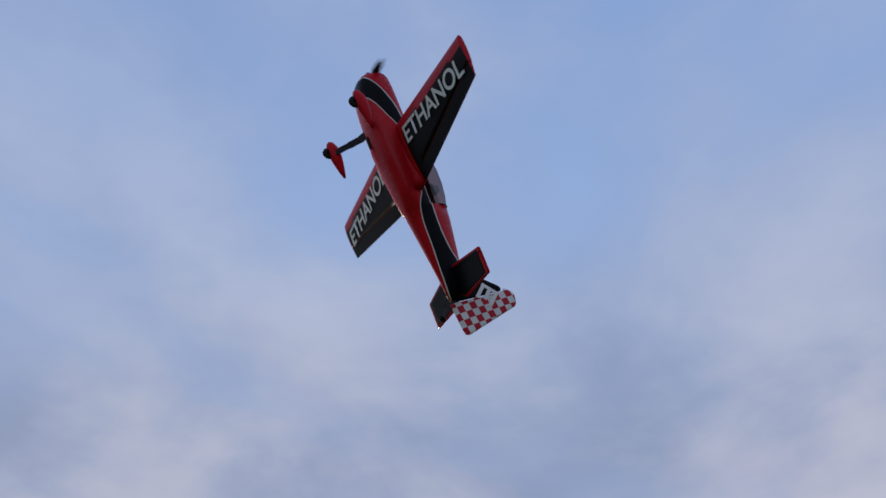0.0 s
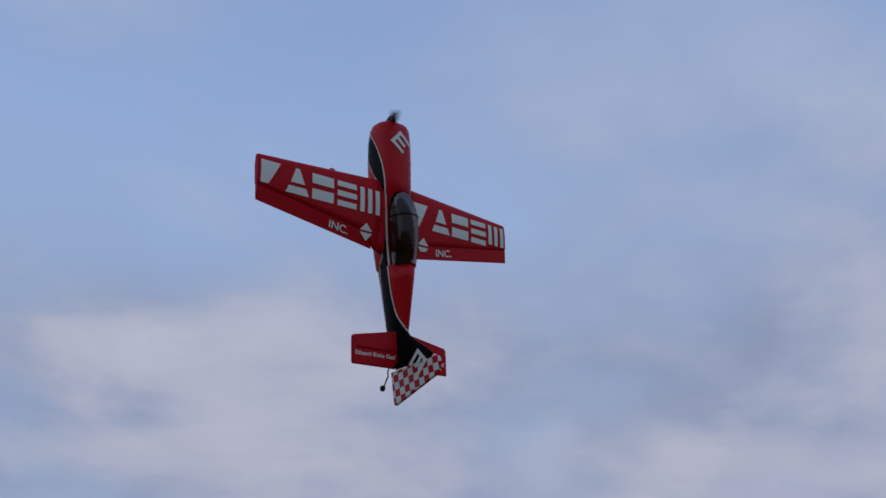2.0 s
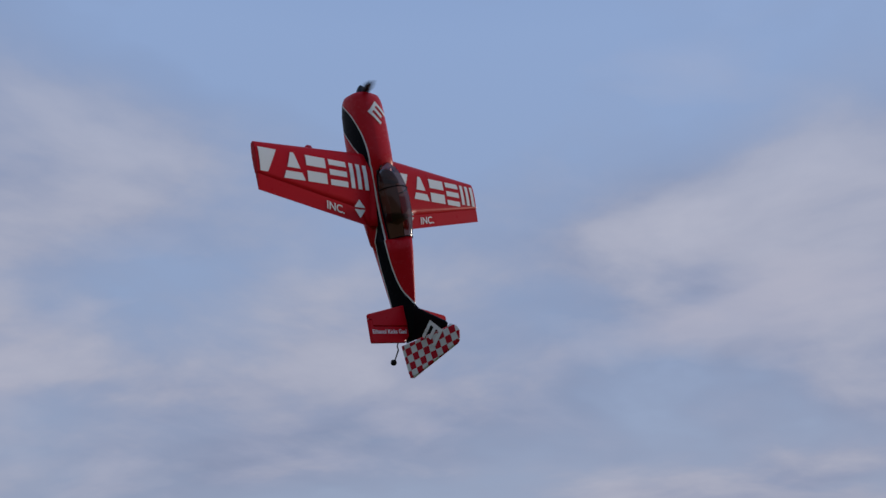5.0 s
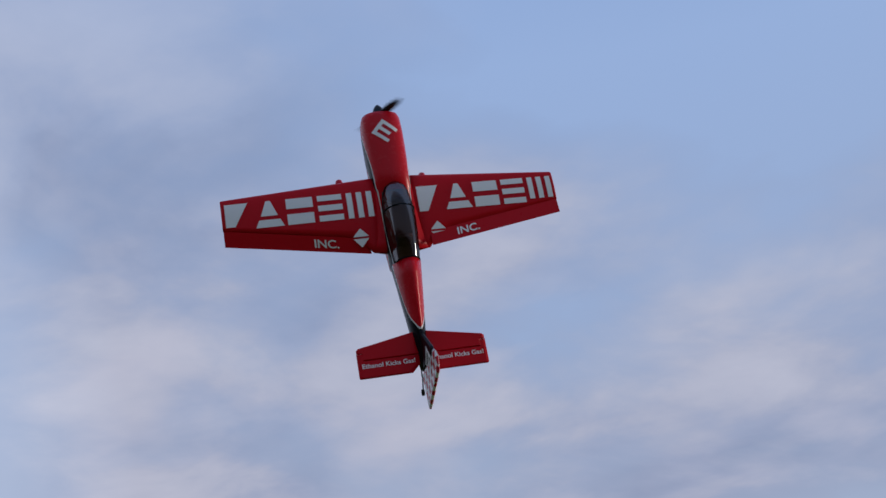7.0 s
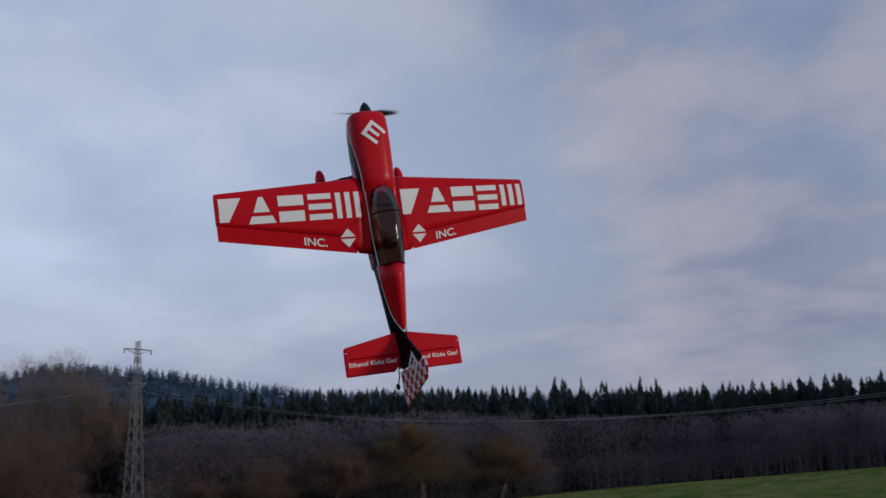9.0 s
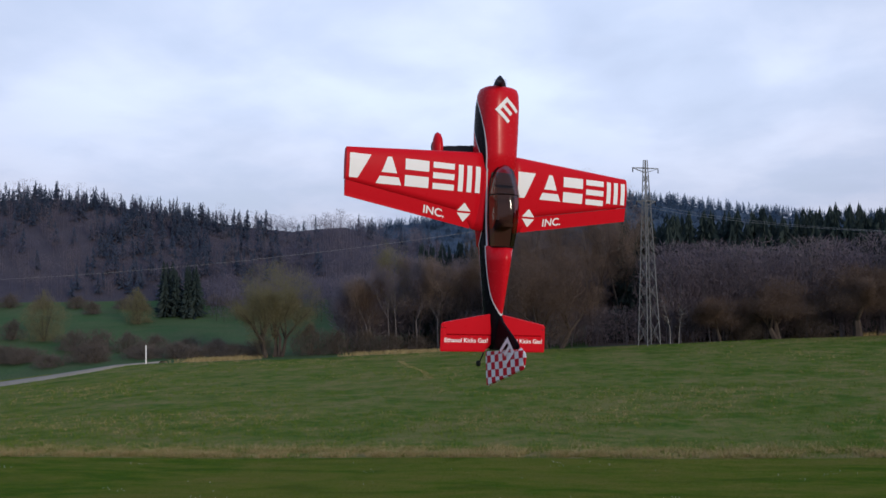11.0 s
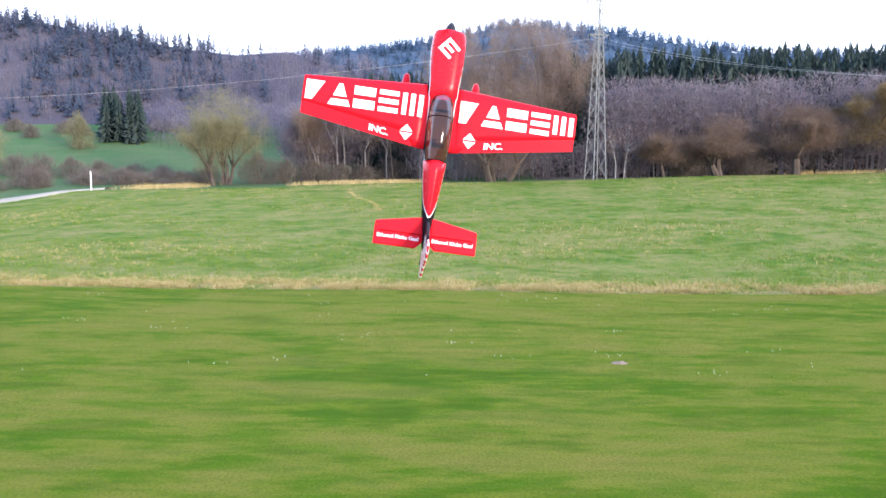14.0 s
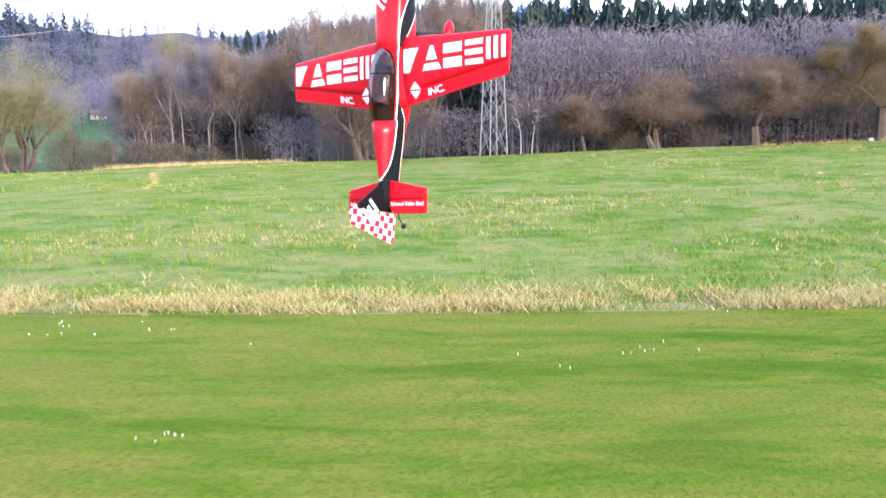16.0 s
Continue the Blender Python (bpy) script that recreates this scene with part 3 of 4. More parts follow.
AILERONS = []
for side in (-1, 1):
    spans = [0.12 + 0.0983 * i for i in range(12)] + [1.27, 1.29, 1.3]
    spans = [x for x in spans if x < 1.25] + [1.25, 1.28, 1.295, 1.302]
    me = panel_mesh("wing", spans, lambda x: wing_lines(x)[0] - (0.012 if x > 1.298 else 0), lambda x: wing_lines(x)[1] + 0.004 if x > 0.22 else wing_lines(x)[2], side, 13, [M_RED, M_BLACK], black_below)
    shade_smooth_sides(me)
    wing = part("wing", me, aircraft, "red wing with white lettering, black underneath")
    spans = [0.235 + (1.298 - 0.235) * i / 10 for i in range(11)]
    me = panel_mesh("aileron", spans, lambda x: wing_lines(x)[1] + 0.001, lambda x: wing_lines(x)[2], side, 5, [M_RED, M_BLACK], lambda x, y: True)
    inner, outer = Vector((side * 0.235, wing_lines(0.235)[1], WING_Z)), Vector((side * 1.298, wing_lines(1.298)[1], WING_Z))
    me.transform(Matrix.Translation(-inner))
    AILERONS.append((part("aileron", me, wing, "red hinged aileron", Matrix.Translation(inner)), inner, outer - inner, -1))
    # fillet to the fuselage
    s = Soup()
    rowsf = []
    for i in range(9):
        y = 0.34 - 0.073 * i
        flare = 0.02 + 0.05 * (i / 8) ** 3
        rowsf.append([(side * 0.10, y, 0.03), (side * (0.135 - 0.012 * i / 8 * 2), y - 0.01, wing_top(0.15, max(y, -0.25)) + 0.012), (side * (0.13 + flare), y - 0.01, wing_top(0.2, max(y, -0.255)) + 0.001),
                      (side * (0.13 + flare), y - 0.01, wing_top(0.2, max(y, -0.255), -1) - 0.001), (side * 0.12, y - 0.01, -0.08), (side * 0.08, y, -0.05)])
    vs, fs = loft(rowsf)
    part("wing_fillet", mesh_of("wing_fillet", vs, fs if side < 0 else [f[::-1] for f in fs], M_RED, smooth=True), wing)


# tail
def slab(name, outline, thick, mats, plane="xy", off=0.0):
    """A thin tapering slab from an outline; thickest inside, thin at the rim."""
    n = len(outline)
    cx, cy = sum(p[0] for p in outline) / n, sum(p[1] for p in outline) / n
    vs = []
    for f, t in ((1.0, 0.25), (0.9, 1.0)):
        for sgn in (1, -1):
            for p in outline:
                a, b = cx + (p[0] - cx) * f, cy + (p[1] - cy) * f
                h = sgn * t * thick / 2
                vs.append((a, b, h + off) if plane == "xy" else (h + off, a, b))
    o, fs = lambda r, k: r * n + k % n, []
    for k in range(n):
        fs += [(o(0, k), o(0, k + 1), o(2, k + 1), o(2, k)), (o(1, k + 1), o(1, k), o(3, k), o(3, k + 1)), (o(0, k + 1), o(0, k), o(1, k), o(1, k + 1))]
    fs += [tuple(range(2 * n, 3 * n)), tuple(range(3 * n, 4 * n))[::-1]]
    return mesh_of(name, vs, fs, mats)


STAB_Z = 0.03
for side in (-1, 1):
    o = [(0.02, -0.905), (0.46, -0.985), (0.476, -1.0), (0.476, -1.0255), (0.443, -1.0255), (0.443, -1.0775), (0.02, -1.0775)]
    part("stabilizer", slab("stabilizer", [(side * x, y) for x, y in o][::side], 0.024, M_RED, off=STAB_Z), aircraft, "red tailplane")
    o = [(0.03, -1.08), (0.446, -1.08), (0.446, -1.028), (0.478, -1.028), (0.478, -1.2), (0.47, -1.209), (0.09, -1.209), (0.03, -1.15)]
    part("elevator", slab("elevator", [(side * x, y) for x, y in o][::side], 0.02, M_RED, off=STAB_Z), aircraft, "red elevator with white slogan")
    o = [(0.03, -0.93), (0.44, -1.0), (0.44, -1.19), (0.09, -1.19), (0.03, -1.14)]
    part("under_panel", slab("under_panel", [(side * x, y) for x, y in o][::side], 0.004, M_BLACK, off=STAB_Z - 0.0125), aircraft, "black tail underside")
part("fin", slab("fin", [(-0.88, 0.09), (-0.96, 0.15), (-1.12, 0.385), (-1.14, 0.40), (-1.165, 0.39), (-1.20, -0.03), (-1.1, 0.0)], 0.026, M_BLACK, "yz"), aircraft, "black fin with white emblem")
part("rudder", slab("rudder", [(-1.172, 0.40), (-1.15, 0.425), (-1.18, 0.478), (-1.215, 0.497), (-1.29, 0.483), (-1.312, 0.462), (-1.478, -0.02), (-1.47, -0.05), (-1.43, -0.06), (-1.21, -0.085)], 0.024, M_CHECK, "yz"), aircraft, "red and white checkered rudder")

# undercarriage
for side in (-1, 1):
    s = Soup()
    pts = [(0.07, 0.41, -0.215), (0.13, 0.412, -0.24), (0.21, 0.415, -0.31), (0.28, 0.417, -0.375), (0.325, 0.418, -0.405)]
    for i in range(4):
        p, q = pts[i], pts[i + 1]
        w = 0.034 - 0.004 * i
        vs = []
        for c in (p, q):
            vs += [(side * c[0], c[1] - w, c[2]), (side * c[0], c[1] + w, c[2]), (side * c[0] * 0.99, c[1] + w, c[2] - 0.012), (side * c[0] * 0.99, c[1] - w, c[2] - 0.012)]
        s.add(vs, [(k, (k + 1) % 4, 4 + (k + 1) % 4, 4 + k) for k in range(4)] + [(0, 1, 2, 3), (7, 6, 5, 4)])
    part("gear_leg", s.mesh("gear_leg", M_CARBON), aircraft, "black carbon landing gear leg")
    rowsp = [(0.55, 0.008, 0.008), (0.535, 0.024, 0.03), (0.49, 0.037, 0.05), (0.43, 0.042, 0.056), (0.34, 0.032, 0.044), (0.25, 0.018, 0.026), (0.19, 0.006, 0.01)]
    vs, fs = loft([[(x + side * 0.345, y, z - 0.005 * (0.5 - u)) for x, y, z in section(y, w, h - 0.41, -h - 0.41, 14, 2.2)] for u, (y, w, h) in enumerate(rowsp)])
    pant = part("wheel_pant", mesh_of("wheel_pant", vs, fs, M_RED, smooth=True), aircraft, "red teardrop wheel pant")
    vs, fs = lathe([(-0.017, 0.02), (-0.016, 0.042), (-0.008, 0.05), (0.008, 0.05), (0.016, 0.042), (0.017, 0.02)], 18, 0)
    part("wheel", mesh_of("wheel", vs, fs, M_RUBBER, smooth=True), pant, "small black rubber wheel", pose(side * 0.345, 0.44, -0.45))
s = Soup()
for p, q in (((0, -1.12, -0.085), (0, -1.2, -0.13)), ((0, -1.2, -0.13), (0, -1.23, -0.125)), ((0, -1.23, -0.125), (0, -1.31, -0.185))):
    s.tube(p, q, 0.006, 0.005, 6)
tail_gear = part("tail_wheel_strut", s.mesh("tail_wheel_strut", M_CARBON), aircraft, "thin black tail wheel wire")
vs, fs = lathe([(-0.01, 0.01), (-0.009, 0.024), (0.009, 0.024), (0.01, 0.01)], 14, 0)
part("tail_wheel", mesh_of("tail_wheel", vs, fs, M_RUBBER, smooth=True), tail_gear, "tiny black tail wheel", pose(0, -1.316, -0.195))
vs, fs = lathe([(0.2, 0.014), (0.3, 0.016), (0.31, 0.012)], 10, 1)
part("exhaust_pipe", mesh_of("exhaust_pipe", vs, fs, M_CARBON), aircraft, "black exhaust pipe under the belly", pose(0.03, 0.05, -0.235))


# markings
def decal(name, quads, surface, mat, parent, label="", steps=4):
    """Thin film shapes laid on a surface: each quad has four (x, y) corners."""
    vs, fs = [], []
    for q in quads:
        n0 = len(vs)
        for i in range(steps + 1):
            for j in range(steps + 1):
                u, v = i / steps, j / steps
                x = (q[0][0] * (1 - u) + q[1][0] * u) * (1 - v) + (q[3][0] * (1 - u) + q[2][0] * u) * v
                y = (q[0][1] * (1 - u) + q[1][1] * u) * (1 - v) + (q[3][1] * (1 - u) + q[2][1] * u) * v
                vs.append(surface(x, y))
        fs += [(n0 + i * (steps + 1) + j, n0 + (i + 1) * (steps + 1) + j, n0 + (i + 1) * (steps + 1) + j + 1, n0 + i * (steps + 1) + j + 1) for i in range(steps) for j in range(steps)]
    return part(name, mesh_of(name, vs, fs, mat), parent, label)


def box4(x0, x1, y0, y1):
    return [(x0, y0), (x1, y0), (x1, y1), (x0, y1)]


def over_wing(x, y):
    return (x, y, wing_top(x, y) + 0.0035)


def over_cowl(x, y):
    w, t, b = (float(np.interp(y, [0.56, 0.74, 0.84, 0.88], c)) for c in ((0.160, 0.162, 0.157, 0.145), (0.102, 0.096, 0.088, 0.078), (-0.228, -0.212, -0.19, -0.172)))
    return (x, y, (t + b) / 2 + (t - b) / 2 * (1 - min(0.999, abs(x) / w) ** 2.95) ** (1 / 2.95) + 0.004)


# company mark: plain white blocks and bars
CELL = [(-1.275, -1.105), (-1.06, -0.85), (-0.825, -0.625), (-0.59, -0.405), (-0.37, -0.175)]
for side in (-1, 1):
    for k, (x0, x1) in enumerate(CELL):
        if side > 0:
            x0, x1 = x0 + 1.452, x1 + 1.452
        y0, y1 = 0.056 if (side < 0 and k == 0) or (side > 0 and k == 4) else 0.03, 0.238
        w, h = x1 - x0, y1 - y0
        if k == 0:
            q = [[(x0, y0), (x0 + 0.4 * w, y0), (x1, y1), (x0, y1)]]
        elif k == 1:
            q = [[(x0, y0), (x1, y0), (x1 - 0.13 * w, y0 + 0.28 * h), (x0 + 0.13 * w, y0 + 0.28 * h)], [(x0 + 0.2 * w, y0 + 0.42 * h), (x1 - 0.2 * w, y0 + 0.42 * h), (x1 - 0.42 * w, y1), (x0 + 0.42 * w, y1)]]
        elif k == 2:
            q = [box4(x0, x1, y0, y0 + 0.4 * h), box4(x0, x1, y1 - 0.4 * h, y1)]
        elif k == 3:
            q = [box4(x0, x1, y0 + f * h, y0 + (f + 0.22) * h) for f in (0, 0.39, 0.78)]
        else:
            q = [box4(x0 + f * w, x0 + (f + 0.22) * w, y0, y1) for f in (0, 0.39, 0.78)]
        decal("white_mark", q, over_wing, M_WHITE, aircraft)
    # split diamond
    c = -0.30 if side < 0 else 0.30
    decal("white_diamond", [[(c - 0.06, -0.118), (c + 0.06, -0.118), (c + 0.002, -0.055), (c - 0.002, -0.055)], [(c - 0.06, -0.134), (c - 0.002, -0.2), (c + 0.002, -0.2), (c + 0.06, -0.134)]], over_wing, M_WHITE, aircraft)


def turned(quads, cx, cy, deg):
    a = radians(deg)
    return [[(cx + x * math.cos(a) - y * math.sin(a), cy + x * math.sin(a) + y * math.cos(a)) for x, y in q] for q in quads]


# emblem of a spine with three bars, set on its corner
E_BARS = [box4(-0.075, -0.045, -0.075, 0.075), box4(-0.045, 0.075, 0.045, 0.075), box4(-0.045, 0.05, -0.015, 0.015), box4(-0.045, 0.075, -0.075, -0.045)]
decal("nose_emblem", turned(E_BARS, 0.0, 0.70, -42), over_cowl, M_WHITE, aircraft, "white barred diamond emblem")
for side in (-1, 1):
    q = turned(E_BARS, -1.185, 0.25, 45 if side > 0 else 225)
    decal("fin_emblem", q, lambda y, z, sd=side: (sd * 0.0155, y, z), M_WHITE, aircraft, "white barred diamond emblem")


# lettering that can be read
def lettering(name, text, width, tall, place, mat, parent, label=""):
    cu = bpy.data.curves.new(name, "FONT")
    cu.body, cu.size, cu.align_x, cu.offset = text, 1.0, "CENTER", 0.018
    ob = bpy.data.objects.new(name, cu)
    scene.collection.objects.link(ob)
    bpy.context.view_layer.update()
    me = bpy.data.meshes.new_from_object(ob.evaluated_get(bpy.context.evaluated_depsgraph_get()))
    bpy.data.objects.remove(ob)
    xs, ys = [v.co.x for v in me.vertices], [v.co.y for v in me.vertices]
    w, y0, h = max(xs) - min(xs), min(ys), max(ys) - min(ys)
    mid = (max(xs) + min(xs)) / 2
    for v in me.vertices:
        v.co = place((v.co.x - mid) / w * width, (v.co.y - y0) / h * tall)
    me.materials.clear()
    me.materials.append(mat)
    return part(name, me, parent, label)


SMALL_WORDS = []
for side in (-1, 1):
    lettering("slogan", "Ethanol Kicks Gas!", 0.385, 0.034, lambda x, y, sd=side: (x + sd * 0.255, y - 1.137, STAB_Z + 0.0108), M_WHITE, aircraft, "white slogan lettering")

    def beside_diamond(x, y, sd=side):
        X = x + (-0.56 if sd < 0 else 0.535)
        Y = y - 0.172 + 0.15 * (abs(X) - 0.55)
        return (X, Y, wing_top(X, Y) + 0.0045)

    SMALL_WORDS.append(lettering("small_word", "INC.", 0.18, 0.062, beside_diamond, M_WHITE, aircraft, "small white lettering"))

    def beneath(x, y, sd=side):
        X, u = -x, y
        X = X + sd * 0.74
        return (X, wing_lines(X)[0] - 0.275 + u * 1.0 - 0.02 * (abs(X) - 0.7), wing_top(X, wing_lines(X)[0] - 0.2, -1) - 0.006)

    lettering("word", "ETHANOL", 0.98, 0.16, beneath, M_WHITE, aircraft, "white lettering")


# ---- plants ----
def bare_tree(seed, tall, wide, trunk=0.25, stems=1, droop=0.0, twigs=2600, start=0.13, flat=0.8, rtrunk=0.022, depth=4, fine=0.8, filled=2, skirt=0.2):
    """A leafless tree: tapered trunk, forking limbs, and a fine mass of twigs."""
    rng = random.Random(seed)
    wood, fuzz = Soup(), Soup()
    tips = []

    def grow(p, d, length, r, level):
        steps = 3
        for i in range(steps):
            q = p + d * (length / steps)
            wood.tube(p, q, r, r * 0.86, 6 if level < 2 else 4)
            r *= 0.86
            p = q
            d = (d + Vector((rng.gauss(0, 0.12), rng.gauss(0, 0.12), rng.gauss(0.03, 0.08) - droop * level * 0.06))).normalized()
            if level >= 2:
                tips.append((p.copy(), d.copy(), level))
        if level < depth:
            for k in range(rng.choice((2, 3, 3))):
                a = rng.uniform(0, 2 * math.pi)
                out = Vector((math.cos(a), math.sin(a), rng.uniform(0.05, 0.75) * flat)).normalized()
                grow(p.copy(), (d * rng.uniform(0.5, 1.0) + out * rng.uniform(0.55, 0.95)).normalized(), length * rng.uniform(0.62, 0.86), r * 0.72, level + 1)

    for s in range(stems):
        a = rng.uniform(0, 6.28)
        lean = 0.0 if stems == 1 else 0.45
        grow(Vector((math.cos(a) * 0.1 * (stems > 1), math.sin(a) * 0.1 * (stems > 1), -0.15)), Vector((math.cos(a) * lean, math.sin(a) * lean, 1)).normalized(), start * 4.2, rtrunk * 4.2, 0)
    # scale the wood to the wanted size
    xs = [abs(c) for t in tips for c in (t[0].x, t[0].y)]
    zs = [t[0].z for t in tips]
    sx, sz = wide / 2 / (np.percentile(xs, 97) + 0.3), tall / (max(zs) + 0.35)
    wood.v = [(v[0] * sx, v[1] * sx, v[2] * sz) for v in wood.v]
    for k in range(twigs):
        p, d, lev = rng.choice(tips)
        p = Vector((p.x * sx, p.y * sx, p.z * sz))
        if k % 5 < filled:
            while True:
                q = Vector((rng.gauss(0, 1), rng.gauss(0, 1), rng.gauss(0, 1))).normalized() * rng.random() ** 0.4
                if noise.noise((q.x * 2.2 + seed, q.y * 2.2, q.z * 2.2)) > 0.02 - 0.5 * (1 - q.length):
                    break
            p = Vector((q.x * wide / 2, q.y * wide / 2, tall * (0.53 + (0.44 if q.z > 0 else skirt) * q.z - droop * 0.3 * (q.x * q.x + q.y * q.y))))
            d = Vector((q.x, q.y, q.z * 0.6 + 0.15))
        for j in range(3):
            o = (d * 0.6 + Vector((rng.gauss(0, 0.6), rng.gauss(0, 0.6), rng.gauss(0.12 - droop, 0.5)))).normalized()
            a = p + Vector((rng.gauss(0, 0.22), rng.gauss(0, 0.22), rng.gauss(0, 0.2)))
            fuzz.sliver(a, a + o * rng.uniform(0.2, 0.55), fine * rng.uniform(0.006, 0.012), rng)
    return wood, fuzz


def plant_tree(name, label, seed, x, y, tall, wide, twig, **kw):
    bark = kw.pop("bark", M_BARK)
    wood, fuzz = bare_tree(seed, tall, wide, **kw)
    root = tagged(new(name), label, "tree")
    root.matrix_basis = pose(x, y, height(x, y) - 0.05)
    part("trunk", wood.mesh("trunk", bark), root)
    part("crown", fuzz.mesh("crown", twig), root)
    return root


plant_tree("willow_tree", "multi-stemmed willow with pale spring-green twigs", 3, -22.0, 86, 8.4, 8.2, M_TWIG_GREEN, stems=7, flat=0.6, twigs=19000, start=0.1, rtrunk=0.012, filled=2, depth=3, skirt=0.4)
plant_tree("oak_tree", "dense dark-brown bare tree with several stems", 5, 1.3, 82.3, 8.5, 9.2, M_TWIG, stems=5, twigs=19000, start=0.1, rtrunk=0.011, depth=3, skirt=0.46, filled=3)
plant_tree("apple_tree", "small bare brown orchard tree", 11, 14.5, 82.4, 3.7, 4.2, M_TWIG, twigs=6500, depth=3, start=0.2)
plant_tree("apple_tree", "low spreading bare brown orchard tree", 12, 19.2, 82.4, 5.0, 6.4, M_TWIG, stems=2, twigs=13000, depth=4, start=0.12, rtrunk=0.026)
plant_tree("apple_tree", "spreading bare brown orchard tree", 13, 24.9, 82.2, 5.9, 7.6, M_TWIG, twigs=15000, depth=4, rtrunk=0.036, start=0.17, flat=0.5)
plant_tree("pear_tree", "umbrella-shaped brown orchard tree with drooping twigs", 14, 32.6, 82.2, 7.6, 9.6, M_TWIG_OLIVE, twigs=17000, depth=4, droop=0.45, start=0.24, rtrunk=0.036, flat=0.5)
plant_tree("apple_tree", "bare brown orchard tree with drooping twigs", 15, 40.3, 82.4, 6.0, 7.5, M_TWIG_OLIVE, twigs=10000, depth=4, droop=0.3, start=0.22)
for seed, x, y, tall, wide, twig in ((21, -2.6, 88.6, 14.2, 6.4, M_TWIG_TAN), (22, 1.0, 89.6, 15.2, 7.0, M_TWIG_TAN), (23, 4.4, 89.2, 15.4, 6.8, M_TWIG_TAN), (24, 7.4, 88.6, 14.0, 6.0, M_TWIG_TAN)):
    plant_tree("poplar_tree", "tall bare poplar with pale tan twigs", seed, x, y, tall, wide, twig, stems=2, twigs=13500, depth=4, rtrunk=0.014, fine=0.75, filled=4)
arng = random.Random(8)
for k in range(18):
    x = -16.6 + 0.72 * k + arng.gauss(0, 0.3)
    tall = float(np.interp(x, [-17, -14, -11.5, -9, -6, -4], [6.4, 8.0, 10.2, 8.4, 8.2, 7.8])) * arng.uniform(0.86, 1.04)
    twig = M_TWIG_GREEN if abs(x + 11.3) < 0.7 else arng.choice((M_TWIG, M_TWIG_TAN, M_TWIG_TAN, M_WOOD))
    plant_tree("alder_tree", "slender bare alder in a thicket", 31 + k, x, 88.6 + arng.gauss(0, 0.9), tall, 3.4, twig, twigs=2000, depth=3, rtrunk=0.016, fine=0.7, start=0.45, filled=1, bark=arng.choice((M_BARK, M_BARK, M_STEM)))


def bush(seed, x, y, tall, wide, twig):
    rng = random.Random(seed)
    s, w = Soup(), Soup()
    for k in range(14):
        a, l = rng.uniform(0, 6.28), rng.uniform(0.2, 0.8)
        w.tube((0, 0, -0.1), (math.cos(a) * wide * 0.4 * l, math.sin(a) * wide * 0.4 * l, tall * rng.uniform(0.5, 0.85)), 0.03, 0.008, 4)
    for k in range(int(700 * wide * tall ** 0.5)):
        a, r, z = rng.uniform(0, 6.28), math.sqrt(rng.random()), rng.random()
        lim = wide / 2 * math.sqrt(max(0.05, 1 - (z - 0.3) ** 2 / 0.5)) * (0.75 + 0.75 * noise.noise((math.cos(a) * 1.7 + seed, math.sin(a) * 1.7, z * 2.5)))
        p = Vector((math.cos(a) * r * lim, math.sin(a) * r * lim, z * tall * (0.85 + 0.35 * noise.noise((math.cos(a) * 1.5, math.sin(a) * 1.5 + seed, 0)))))
        s.sliver(p, p + Vector((rng.gauss(0, 0.6), rng.gauss(0, 0.6), rng.gauss(0.5, 0.5))) * 0.35, rng.uniform(0.006, 0.014), rng)
    root = tagged(new("bush"), "leafless brown bush at the field edge", "bush")
    root.matrix_basis = pose(x, y, height(x, y) - 0.03)
    part("branchwork", w.mesh("branchwork", M_BARK), root)
    part("crown", s.mesh("crown", twig), root)


BUSHES = [(-49.6, 100, 4.6, 4.4, 1), (-43.0, 108, 3.4, 3.2, 1), (-57, 100, 2.8, 4.0, 0), (-53.5, 101, 1.8, 2.4, 0), (-44.5, 96, 1.7, 3.4, 0), (-41.5, 95, 1.9, 3.2, 0), (-38.5, 95, 1.6, 3.4, 0), (-35.5, 94, 1.5, 3.0, 0),
          (-32.0, 93, 1.3, 3.0, 0), (-29, 92, 1.2, 2.4, 0), (-19.3, 88, 2.3, 3.6, 0), (-17, 88, 1.9, 3.2, 0), (-14.6, 88.5, 1.7, 3.6, 0), (-12.2, 88, 1.5, 3.2, 0), (-10, 88, 1.3, 2.6, 0), (-7.5, 89, 1.6, 3.0, 0), (12.3, 86, 1.6, 2.2, 0), (16.8, 84, 2.2, 3.0, 0), (22, 84.5, 2.4, 3.4, 0)]
hrng = random.Random(17)
for k in range(20):
    x = -60 + 1.9 * k + hrng.gauss(0, 0.5)
    BUSHES.append((x, 88.5 + hrng.gauss(0, 1.0) + max(0, (-40 - x) * 0.3), hrng.uniform(0.9, 1.8), hrng.uniform(2.4, 3.8), 0))
for k in range(10):
    BUSHES.append((-62 + 3.4 * k + hrng.gauss(0, 1.2), 117 + hrng.gauss(0, 1.5), hrng.uniform(0.7, 1.4), hrng.uniform(2.0, 3.6), 0))
for k, (x, y, tall, wide, g) in enumerate(BUSHES):
    bush(100 + k, x, y, tall * 1.15, wide * 1.3, M_TWIG_GREEN if g else M_BUSH)

